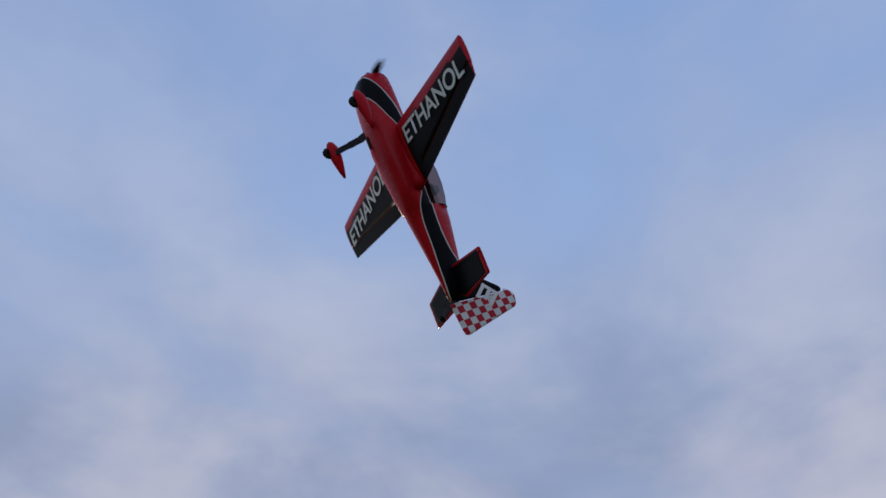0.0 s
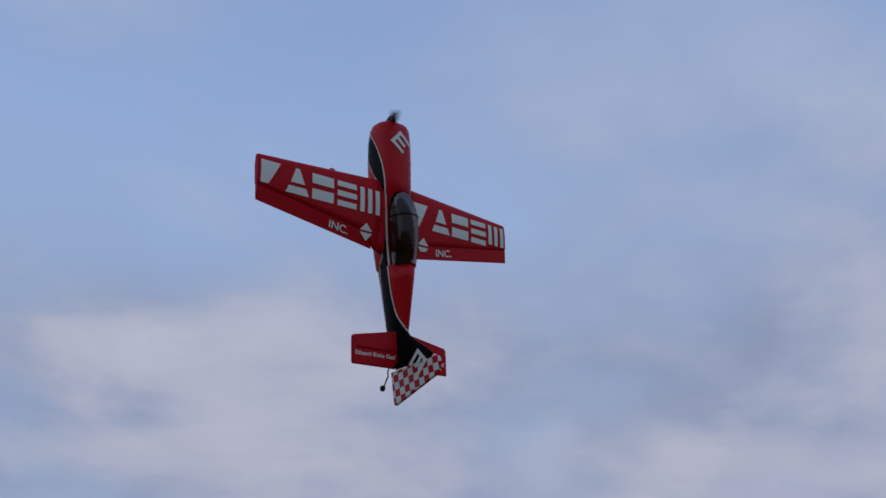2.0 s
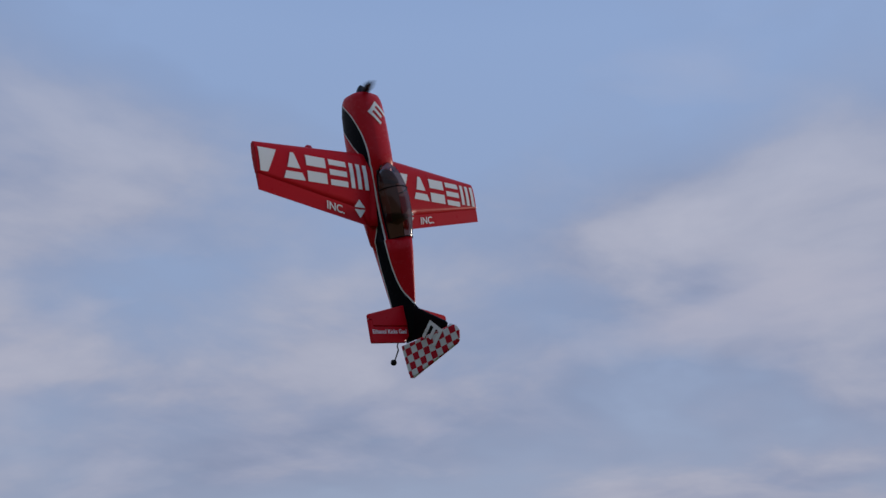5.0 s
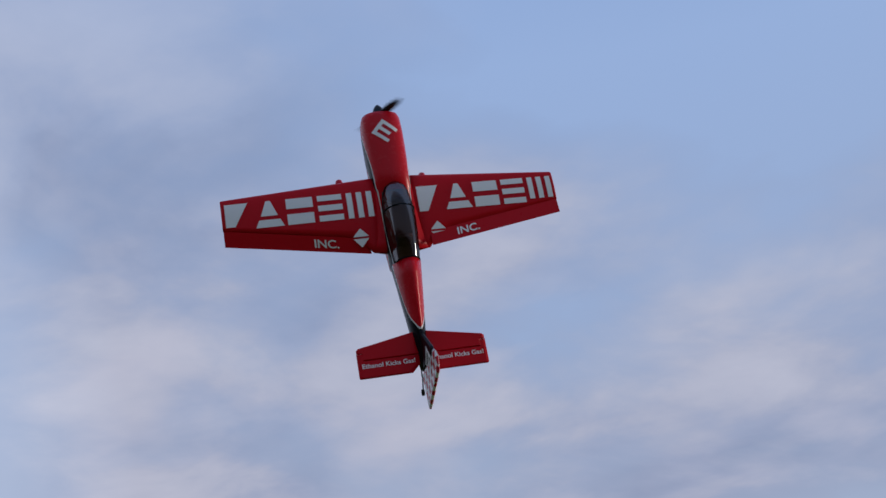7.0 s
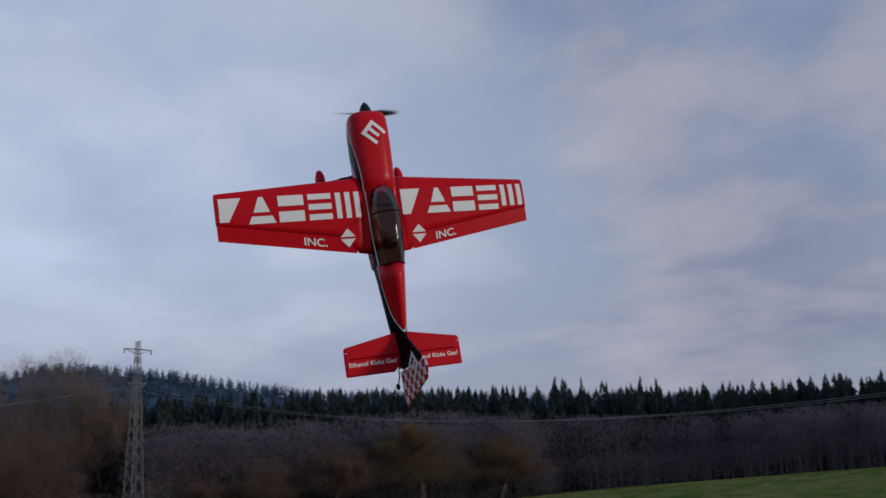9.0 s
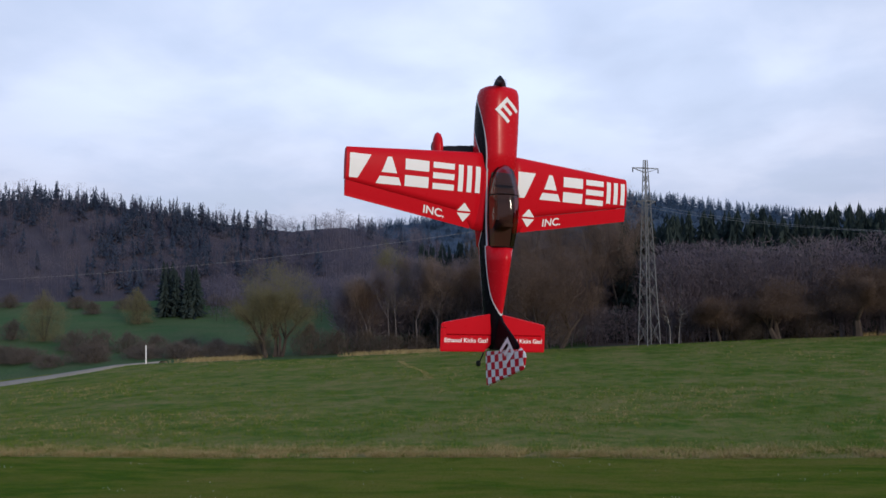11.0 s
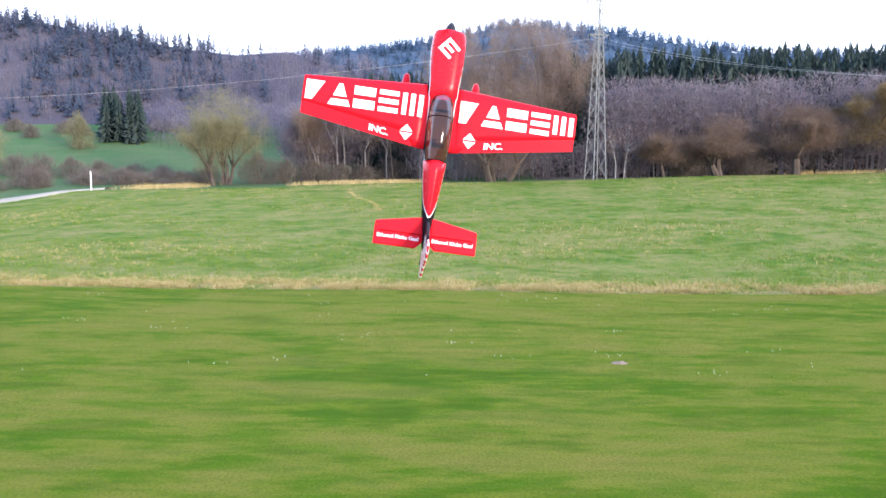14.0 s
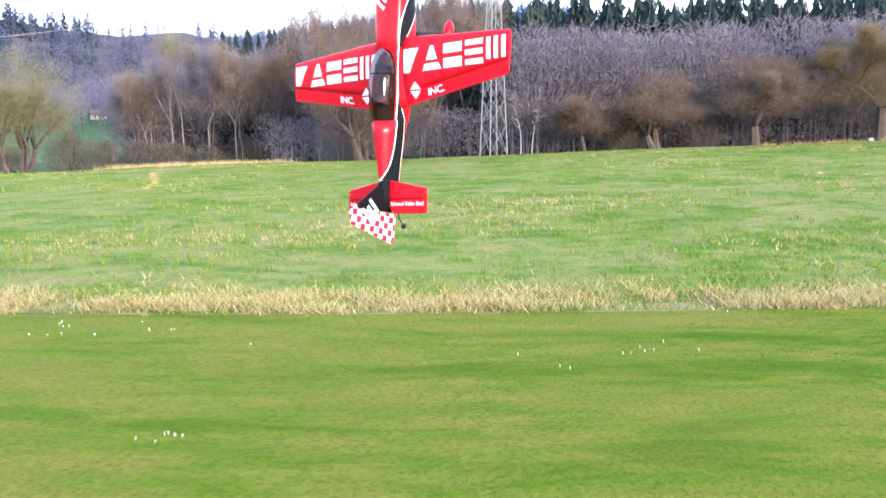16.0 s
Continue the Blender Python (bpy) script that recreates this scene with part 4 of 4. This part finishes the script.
for k, (x, y, tall) in enumerate(((10.4, 80.6, 3.3), (11.1, 80.9, 2.6))):
    rng = random.Random(50 + k)
    s, f = Soup(), Soup()
    p, d = Vector((0, 0, -0.1)), Vector((0.05, 0, 1))
    for i in range(8):
        q = p + d * (tall + 0.1) / 8
        s.tube(p, q, 0.032 * (1 - i / 9), 0.032 * (1 - (i + 1) / 9), 6)
        if i > 2:
            for j in range(9):
                e = q + Vector((rng.gauss(0, 0.3), rng.gauss(0, 0.3), rng.uniform(0.1, 0.5)))
                s.tube(q, e, 0.006, 0.002, 3)
                for m in range(7):
                    f.sliver(e, e + Vector((rng.gauss(0, 0.2), rng.gauss(0, 0.2), rng.gauss(0, 0.2))), 0.006, rng)
        p, d = q, (d + Vector((rng.gauss(0, 0.06), rng.gauss(0, 0.06), 0))).normalized()
    root = tagged(new("birch_sapling"), "thin young birch with a white stem", "tree")
    root.matrix_basis = pose(x, y, height(x, y) - 0.03)
    part("trunk", s.mesh("trunk", M_BIRCH), root)
    part("crown", f.mesh("crown", M_TWIG), root)


# ---- woods: far masses of trees ----
def fir(s, x, y, z, tall, wide, rng, mat=0, boughs=64):
    """Spruce: whorls of drooping boughs round a thin stem."""
    lx, ly = rng.gauss(0, 0.02) * tall, rng.gauss(0, 0.02) * tall
    full = rng.uniform(0.6, 1.0)
    s.add([(x - 0.012 * tall, y, z), (x + 0.012 * tall, y, z), (x + lx, y + ly, z + tall)], [(0, 1, 2)], mat)
    for k in range(boughs):
        u = (k + rng.random()) / boughs
        a = rng.uniform(0, 6.28)
        r = wide / 2 * (1 - u) ** full * rng.uniform(0.55, 1.25) + 0.012 * tall
        c, d = math.cos(a), math.sin(a)
        h, w = z + tall * (0.06 + 0.92 * u), (r * rng.uniform(0.15, 0.3) + 0.007 * tall) * min(1.0, 70 / boughs)
        px, py = x + lx * u, y + ly * u
        tip = h - r * rng.uniform(-0.1, 0.5)
        s.add([(px, py, h + 0.05 * tall), (px + c * r * 0.7 - d * w, py + d * r * 0.7 + c * w, tip - 0.02 * tall), (px + c * r, py + d * r, tip), (px + c * r * 0.7 + d * w, py + d * r * 0.7 - c * w, tip - 0.02 * tall)], [(0, 1, 2), (0, 2, 3)], mat)


def broadleaf(s, x, y, z, tall, wide, rng, mat=0, bits=46, trunk_mat=1, thin=0.009, reach=1.0, foot=0.2):
    """Bare tree of the woods: a leaning stem, a few limbs and a haze of twigs."""
    top = Vector((x + rng.gauss(0, 0.04) * tall, y, z + tall * 0.85))
    s.tube((x, y, z - 0.3), top, 0.011 * tall, 0.003 * tall, 3, trunk_mat)
    for k in range(bits):
        a, v, r = rng.uniform(0, 6.28), rng.random() ** 0.8, math.sqrt(rng.random())
        lim = wide / 2 * math.sqrt(max(0.04, 1 - (v - 0.55) ** 2 / 0.34))
        p = Vector((x + math.cos(a) * r * lim, y + math.sin(a) * r * lim, z + tall * (foot + (0.96 - foot) * v)))
        e = p + Vector((math.cos(a) * 0.03 + rng.gauss(0, 0.04), math.sin(a) * 0.03 + rng.gauss(0, 0.04), rng.uniform(0.0, 0.11))) * tall * reach
        s.sliver(p, e, tall * thin * rng.uniform(0.6, 1.4), rng, mat)


def polar(az, d):
    r = d / math.cos(radians(min(abs(az), 30)))
    return r * math.sin(radians(az)), r * math.cos(radians(az))


def wood_mass(name, label, seed, count, az0, az1, d0, d1, tall, conifer, mats, spread=0.75, bits=46, thin=0.009, plump=0.55, boughs=40, reach=1.0, foot=0.2):
    rng, s = random.Random(seed), Soup()
    for k in range(count):
        az, d = rng.uniform(az0, az1), d0 + (d1 - d0) * rng.random() ** 0.9
        x, y = polar(az, d)
        z = height(x, y)
        t = (tall if not callable(tall) else tall(az)) * rng.uniform(0.8, 1.13)
        patch = noise.noise((x * 0.03, y * 0.03, seed * 0.7)) * 0.5 + 0.5
        c = conifer(d, az) if callable(conifer) else conifer
        if patch * 0.7 + rng.random() * 0.3 < c:
            fir(s, x, y, z - 0.2, t * 1.1, t * plump * rng.uniform(0.7, 1.3), rng, 0, boughs)
        else:
            broadleaf(s, x, y, z, t * 0.95, t * spread, rng, 1, bits, 2, thin, reach, foot)
    return tagged(new(name, s.mesh(name, mats)), label, "forest", kind="stuff")


wood_mass("hill_forest", "bare woods on the hillside, tinted purple-blue for haze", 61, 2350, -52, -5, 122.5, 150, 2.9, lambda d, az: 0.36 if d < 142 else 0.43, [M_FIR_MID, M_WOOD_FAR, M_WOOD_FAR], 0.62, 130, 0.007, 0.5, 60, 0.7)
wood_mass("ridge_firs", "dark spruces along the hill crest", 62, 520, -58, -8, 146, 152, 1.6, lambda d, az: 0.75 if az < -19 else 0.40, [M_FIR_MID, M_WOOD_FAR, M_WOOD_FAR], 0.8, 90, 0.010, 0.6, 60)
wood_mass("far_hill_forest", "spruce forest on the distant hill, tinted blue for haze", 63, 3200, -14, 46, 158, 188, 1.9, 0.9, [M_FIR_FAR, M_WOOD_FAR, M_WOOD_FAR], 0.8, 60, 0.012, 0.75, 34)
wood_mass("forest_edge", "bare grey-brown forest with pale trunks", 64, 540, 6.5, 70, 84, 89, lambda az: 8.0 - 2.2 * min(1, max(0, (az - 24) / 14)), 0.08, [M_FIR, M_WOOD, M_STEM], 0.55, 720, 0.0030, reach=0.55)
wood_mass("fir_forest", "dark green spruce forest behind the field", 65, 1500, 5, 72, 87.5, 96, lambda az: 8.9 - 1.3 * min(1, max(0, (az - 24) / 16)), 0.8, [M_FIR, M_WOOD, M_WOOD], 0.5, 150, 0.006, 0.42, 150)
wood_mass("undergrowth", "purple-brown undergrowth at the forest edge", 73, 750, -3.5, 60, 84.0, 87.5, 3.2, 0.0, [M_FIR, M_WOOD, M_STEM], 0.9, 220, 0.006, reach=0.7, foot=0.05)
wood_mass("thicket_forest", "bare brown trees behind the thicket", 66, 190, -10.5, 6, 90, 99, 6.6, 0.12, [M_FIR, M_WOOD, M_STEM], 0.55, 420, 0.005)
wood_mass("spruce_stand", "dark spruces behind the thicket", 67, 46, -6.3, -2.8, 91.5, 94.5, 8.0, 1.5, [M_FIR, M_WOOD, M_BARK], plump=0.36, boughs=120)
wood_mass("tall_spruces", "group of taller dark spruces above the woods", 72, 26, 29.3, 35.6, 90, 92, 9.3, 1.5, [M_FIR, M_WOOD, M_BARK], plump=0.40, boughs=120)
wood_mass("meadow_spruces", "small dark spruce stand beside the meadow", 68, 26, -20.4, -18.6, 111, 115, 5.0, 1.5, [M_FIR, M_WOOD, M_BARK], plump=0.42, boughs=120)
wood_mass("meadow_copse", "bare haze-tinted copse below the hill", 69, 150, -18.2, -8, 108, 122, 3.2, 0.1, [M_FIR, M_WOOD_FAR, M_BARK], 0.7, 160, 0.008)
wood_mass("rear_forest", "dark woods around the airfield", 70, 400, 80, 300, 130, 160, 8.5, 0.6, [M_FIR, M_WOOD, M_BARK])

# farmhouse in the valley
M_PLASTER = painted("pale_plaster", (0.55, 0.52, 0.47), 0.8)
M_TILE = varied("weathered_tiles", [(0.16, 0.09, 0.07), (0.22, 0.13, 0.10)], 0.85, 1)
hx, hy = -27.6, 117.0
house = tagged(new("farmhouse"), "small pale farmhouse with a brown tiled roof", "house")
house.matrix_basis = pose(hx, hy, height(hx, hy) - 0.1, 0, 0, 25) @ Matrix.Scale(0.5, 4)
part("wall", mesh_of("wall", [(-1.5, -1, 0), (1.5, -1, 0), (1.5, 1, 0), (-1.5, 1, 0), (-1.5, -1, 1.1), (1.5, -1, 1.1), (1.5, 1, 1.1), (-1.5, 1, 1.1), (-1.5, 0, 1.9), (1.5, 0, 1.9)],
                     [(0, 1, 5, 4), (1, 2, 6, 9, 5), (2, 3, 7, 6), (3, 0, 4, 8, 7)], M_PLASTER), house)
part("roof", mesh_of("roof", [(-1.7, -1.2, 0.96), (1.7, -1.2, 0.96), (1.7, 0, 1.96), (-1.7, 0, 1.96), (1.7, 1.2, 0.96), (-1.7, 1.2, 0.96), (-1.7, -1.2, 0.88), (1.7, -1.2, 0.88), (1.7, 1.2, 0.88), (-1.7, 1.2, 0.88)],
                     [(0, 1, 2, 3), (3, 2, 4, 5), (6, 7, 1, 0), (5, 4, 8, 9), (7, 8, 4, 2, 1), (9, 6, 0, 3, 5)], M_TILE), house)
for x in (-0.8, 0.0, 0.8):
    part("window", mesh_of("window", [(x - 0.14, -1.01, 0.45), (x + 0.14, -1.01, 0.45), (x + 0.14, -1.01, 0.85), (x - 0.14, -1.01, 0.85)], [(0, 1, 2, 3)], M_CARBON), house)


# ---- grass, straw and daisies ----
def tufts(name, label, seed, count, place, tall, mats, blades=5, wide=0.02, lean=0.35, category="grass"):
    rng, s = random.Random(seed), Soup()
    for k in range(count):
        x, y, f = place(rng)
        z = height(x, y) + (0.10 * noise.noise((x * 0.12, y * 0.12, 1.0)) * min(1, ring(x, y) / 60) if ring(x, y) > 12 else 0)
        m = 1 if len(mats) > 1 and rng.random() < f else 0
        for j in range(blades):
            a, h = rng.uniform(0, 6.28), tall * rng.uniform(0.5, 1.2)
            px, py = x + rng.gauss(0, 0.08), y + rng.gauss(0, 0.08)
            ca, sa = math.cos(a) * wide, math.sin(a) * wide
            s.add([(px - ca, py - sa, z - 0.03), (px + ca, py + sa, z - 0.03), (px + rng.gauss(0, lean) * h, py + rng.gauss(0, lean) * h, z + h)], [(0, 1, 2)], m)
    return tagged(new(name, s.mesh(name, mats)), label, category, kind="stuff")


def strip_spot(rng):
    x = rng.uniform(-34, 34)
    y = 38.0 + abs(rng.gauss(0, 0.85)) + 0.35 * noise.noise((x * 0.4, 0, 3))
    return x, y, 0


def field_spot(rng):
    while True:
        d, az = 38.9 + 40.6 * rng.random() ** 1.35, rng.uniform(-34, 34)
        x, y = d * math.tan(radians(az)), d
        n = noise.noise((x * 0.09, y * 0.16, 5)) * 0.5 + 0.5 + 0.2 * noise.noise((x * 0.5, y * 0.5, 6))
        if n > rng.uniform(0.2, 0.6):
            return x, y, max(0.0, (n - 0.5) * 1.2)


def lawn_spot(rng):
    d, az = 24 + 14.1 * rng.random() ** 0.7, rng.uniform(-36, 36)
    return d * math.tan(radians(az)), d, 0.06


def thin_strip(rng):
    while True:
        x, y, f = strip_spot(rng)
        if noise.noise((x * 0.9, y * 0.9, 8)) * 1.6 + 0.5 * noise.noise((x * 0.25, 0, 4)) + rng.uniform(-0.3, 0.55) > 0:
            return x, y, 0.15


def edge_spot(rng):
    x = rng.uniform(-34, 34)
    return x, rng.uniform(37.9, 39.9), 0.35


tufts("edge_grass", "rough green and withered grass along the mown edge", 78, 9000, edge_spot, 0.09, [M_BLADE_FIELD, M_STRAW], 4, 0.010, 0.9)
tufts("dry_grass", "strip of dry straw-coloured grass along the mown edge", 71, 17000, thin_strip, 0.15, [M_STRAW, M_BLADE_FIELD], 5, 0.009, 1.0)


def trail_spot(rng):
    u = rng.random()
    return -6.3 - 3.2 * u + 0.2 * math.sin(u * 5) + rng.gauss(0, 0.09), 62 + 12.5 * u, 1


tufts("worn_trail", "narrow pale worn trail through the field grass", 77, 260, trail_spot, 0.06, [M_STRAW], 5, 0.014, 0.8)
tufts("field_grass", "rough green meadow grass with straw-coloured patches", 72, 26000, field_spot, 0.13, [M_BLADE_FIELD, M_STRAW], 5, 0.011, 0.7)
tufts("lawn_grass", "short mown airfield grass", 73, 25000, lawn_spot, 0.026, [M_BLADE], 4, 0.010, 0.8)


def reed_spot(rng):
    x = rng.choice((rng.triangular(-16, -3), rng.triangular(-16, -3), rng.triangular(-30, -22), rng.triangular(24, 38)))
    return x, 84.0 + rng.gauss(0, 1.4) + noise.noise((x * 0.4, 0, 9)), 0


tufts("reeds", "pale dry reeds beyond the field edge", 74, 2600, reed_spot, 0.34, [M_STRAW], 4, 0.014, 0.5)

rng, s = random.Random(75), Soup()
spots = [(rng.uniform(-20, 20), rng.uniform(27, 38)) for k in range(60)]
for cx, cy in spots:
    for j in range(rng.choice((1, 1, 2, 4, 6))):
        x, y = cx + rng.gauss(0, 0.35), cy + rng.gauss(0, 0.12)
        z, r = height(x, y) + 0.03 + 0.1 * noise.noise((x * 0.12, y * 0.12, 1.0)) * min(1, ring(x, y) / 60), rng.uniform(0.0028, 0.0045)
        s.add([(x + r * math.cos(k * 1.05), y + r * math.sin(k * 1.05), z + 0.01 * (k % 2)) for k in range(6)] + [(x, y, z - 0.035)], [(0, 1, 2, 3, 4, 5)] + [(k, (k + 1) % 6, 6) for k in range(6)])
tagged(new("daisies", s.mesh("daisies", M_DAISY)), "scattered white daisies in the lawn", "flower", kind="stuff")

# bare earth patch in the lawn
M_EARTH = varied("bare_earth", [(0.12, 0.09, 0.065), (0.22, 0.17, 0.13)], 0.95, 8)
vs, fs = [], []
for i in range(7):
    for k in range(16):
        a, r = 2 * math.pi * k / 16, i / 6
        x, y = 2.6 + 0.24 * r * math.cos(a), 28.6 + 0.14 * r * math.sin(a)
        lump = 0.06 * (1 - r * r) * (0.7 + 0.9 * noise.noise((x * 9, y * 9, 4)))
        vs.append((x, y, height(x, y) + 0.1 * noise.noise((x * 0.12, y * 0.12, 1.0)) * 0.48 + lump - (0.03 if i == 6 else 0)))
for i in range(6):
    fs += [(i * 16 + k, i * 16 + (k + 1) % 16, (i + 1) * 16 + (k + 1) % 16, (i + 1) * 16 + k) for k in range(16)]
tagged(new("molehill", mesh_of("molehill", vs, fs, M_EARTH)), "crumbled brown molehill in the lawn", "molehill")


# ---- road and marker post ----
vs, fs = [], []
pts = [(-75, 61), (-60, 65.5), (-50, 69), (-42, 72.5), (-37, 75.5), (-33, 79), (-30.5, 83)]
for i, (x, y) in enumerate(pts):
    w = 2.0 if i < 5 else 1.2
    for o in (-1, -0.5, 0.5, 1):
        yy = y + o * w
        vs.append((x, yy, height(x, yy) + (0.16 if abs(o) < 1 else -0.05)))
fs = [(i * 4 + k, i * 4 + k + 1, (i + 1) * 4 + k + 1, (i + 1) * 4 + k) for i in range(len(pts) - 1) for k in range(3)]
tagged(new("road", mesh_of("road", vs, fs, M_ROAD)), "pale gravel farm track beside the field", "road", kind="structure")
vs, fs = lathe([(-0.2, 0.05), (1.42, 0.05), (1.47, 0.04), (1.49, 0.01)], 10, 2)
post = tagged(new("marker_post"), "white round marker post beside the track", "post")
post.matrix_basis = pose(-30.75, 80, height(-30.75, 80))
part("pole", mesh_of("pole", vs, fs, M_WHITE), post)


# ---- pylons and cables ----
def pylon(x, y, base, tall, turn, arms=((0.955, 1.2), (0.775, 0.9))):
    root = tagged(new("power_pylon"), "galvanised steel lattice pylon with two crossarms", "pylon")
    root.matrix_basis = pose(x, y, base, 0, 0, turn)

    def half(z):
        return float(np.interp(z / tall, [0, 0.84, 1.0], [0.60, 0.19, 0.10]))

    def bar(name, p, q, r=0.025, parent=root):
        s = Soup()
        s.tube(p, q, r, r, 4, caps=True)
        return part(name, s.mesh(name, M_STEEL), parent)

    corners = [(-1, -1), (1, -1), (1, 1), (-1, 1)]
    levels = [tall * u for u in (0, 0.12, 0.23, 0.33, 0.42, 0.50, 0.57, 0.64, 0.70, 0.76, 0.82, 0.87, 0.92)]
    for a, b in corners:
        rings, r = [], 0.026
        for z in (-0.4, tall * 0.84, tall):
            cx, cy = a * half(max(z, 0)), b * half(max(z, 0))
            rings.append([(cx - r, cy - r, z), (cx + r, cy - r, z), (cx + r, cy + r, z), (cx - r, cy + r, z)])
        vs, fs = loft(rings)
        part("leg", mesh_of("leg", vs, [f[::-1] for f in fs], M_STEEL), root)
    for z0, z1 in zip(levels, levels[1:]):
        for k in range(4):
            (a, b), (c, d) = corners[k], corners[(k + 1) % 4]
            bar("brace", (a * half(z0), b * half(z0), z0), (c * half(z1), d * half(z1), z1), 0.013)
            bar("brace", (c * half(z0), d * half(z0), z0), (a * half(z1), b * half(z1), z1), 0.013)
    for z, w in [(tall * u, v) for u, v in arms]:
        s = Soup()
        for o in (-1, 1):
            for b in (-1, 1):
                s.tube((0, b * half(z), z), (o * w, 0, z), 0.045, 0.035, 4)
                s.tube((0, b * half(z - 0.4), z - 0.35), (o * w * 0.96, 0, z - 0.02), 0.026, 0.02, 4)
        arm = part("crossarm", s.mesh("crossarm", M_STEEL), root)
        for o in (-1, 1):
            vs, fs = lathe([(-0.36, 0.02), (-0.34, 0.05), (-0.27, 0.03), (-0.24, 0.05), (-0.17, 0.03), (-0.14, 0.05), (-0.05, 0.025), (0, 0.02)], 8, 2)
            part("insulator", mesh_of("insulator", vs, fs, M_CARBON), arm, "dark ribbed insulator", pose(o * w * 0.97, 0, z))
    return root


P1, P2 = (8.75, 80.0, 1.2), (45.4, 15.4, 0.3)
pylon(P1[0], P1[1], P1[2], 14.05, 28)
pylon(P2[0], P2[1], P2[2], 13.9, 15)


def cable(p, q, sag):
    s, n = Soup(), 40
    pts = [Vector(p).lerp(Vector(q), i / n) - Vector((0, 0, sag * 4 * (i / n) * (1 - i / n))) for i in range(n + 1)]
    for i in range(n):
        s.tube(pts[i], pts[i + 1], 0.010, 0.010, 4)
    tagged(new("power_cable", s.mesh("power_cable", M_WIRE)), "sagging aluminium power cable between pylons", "cable", "power line")


for o in (-1, 1):
    if o > 0:
        cable((P1[0] - 0.77, P1[1] - 0.41, 11.73), (-118, 92, 10.5), 4.4)
    cable((P1[0] + o * 0.77, P1[1] + o * 0.41, 11.73), (P2[0] + o * 0.84, P2[1] + o * 0.22, 10.7), 3.6)

# feeding trough by the orchard
M_TROUGH = painted("white_enamel", (0.72, 0.72, 0.70), 0.5, 0.3)
trough = tagged(new("feeding_trough"), "low white feeding trough beyond the field edge", "trough")
trough.matrix_basis = pose(32.9, 83.4, height(32.9, 83.4), 0, 0, 12)
vs, fs = loft([section(y, 0.13, 0.36, 0.12, 10, 3.5) for y in (-0.5, -0.47, 0.47, 0.5)])
part("basin", mesh_of("basin", [(y, x, z) for x, y, z in vs], [f[::-1] for f in fs], M_TROUGH), trough)
for sx in (-0.38, 0.38):
    leg = Soup()
    leg.tube((sx, 0, -0.15), (sx, 0, 0.14), 0.03, 0.03, 6, caps=True)
    part("leg", leg.mesh("leg", M_TROUGH), trough)



def motions():
    walk(aircraft, [(t, plane_pose(t)) for t in TIMES])
    spin = [(i / 30, pose(0, 0.905, SPIN_Z) @ pose(0, 0, 0, 0, 88 * i, 0)) for i in range(481)]
    walk(propeller, spin)
    for (flap, pivot, axis, sign), word in zip(AILERONS, SMALL_WORDS):
        swing = [(t, Matrix.Translation(pivot) @ Matrix.Rotation(radians(sign * a), 4, axis)) for t, a in
                 ((0, 2), (3, 5), (4, 2), (6.5, 9), (7.0, 13), (7.5, 7), (8.2, 4), (10.3, 0), (11.0, 0), (11.5, 9), (12.0, 10), (12.5, 13), (13.0, 11), (13.5, 3), (14.0, 0), (14.5, 3), (15.0, 10), (15.2, 12), (15.5, 4), (16.0, 0))]
        walk(flap, swing)
        walk(word, [(t, m @ Matrix.Translation(-pivot)) for t, m in swing])


motions()
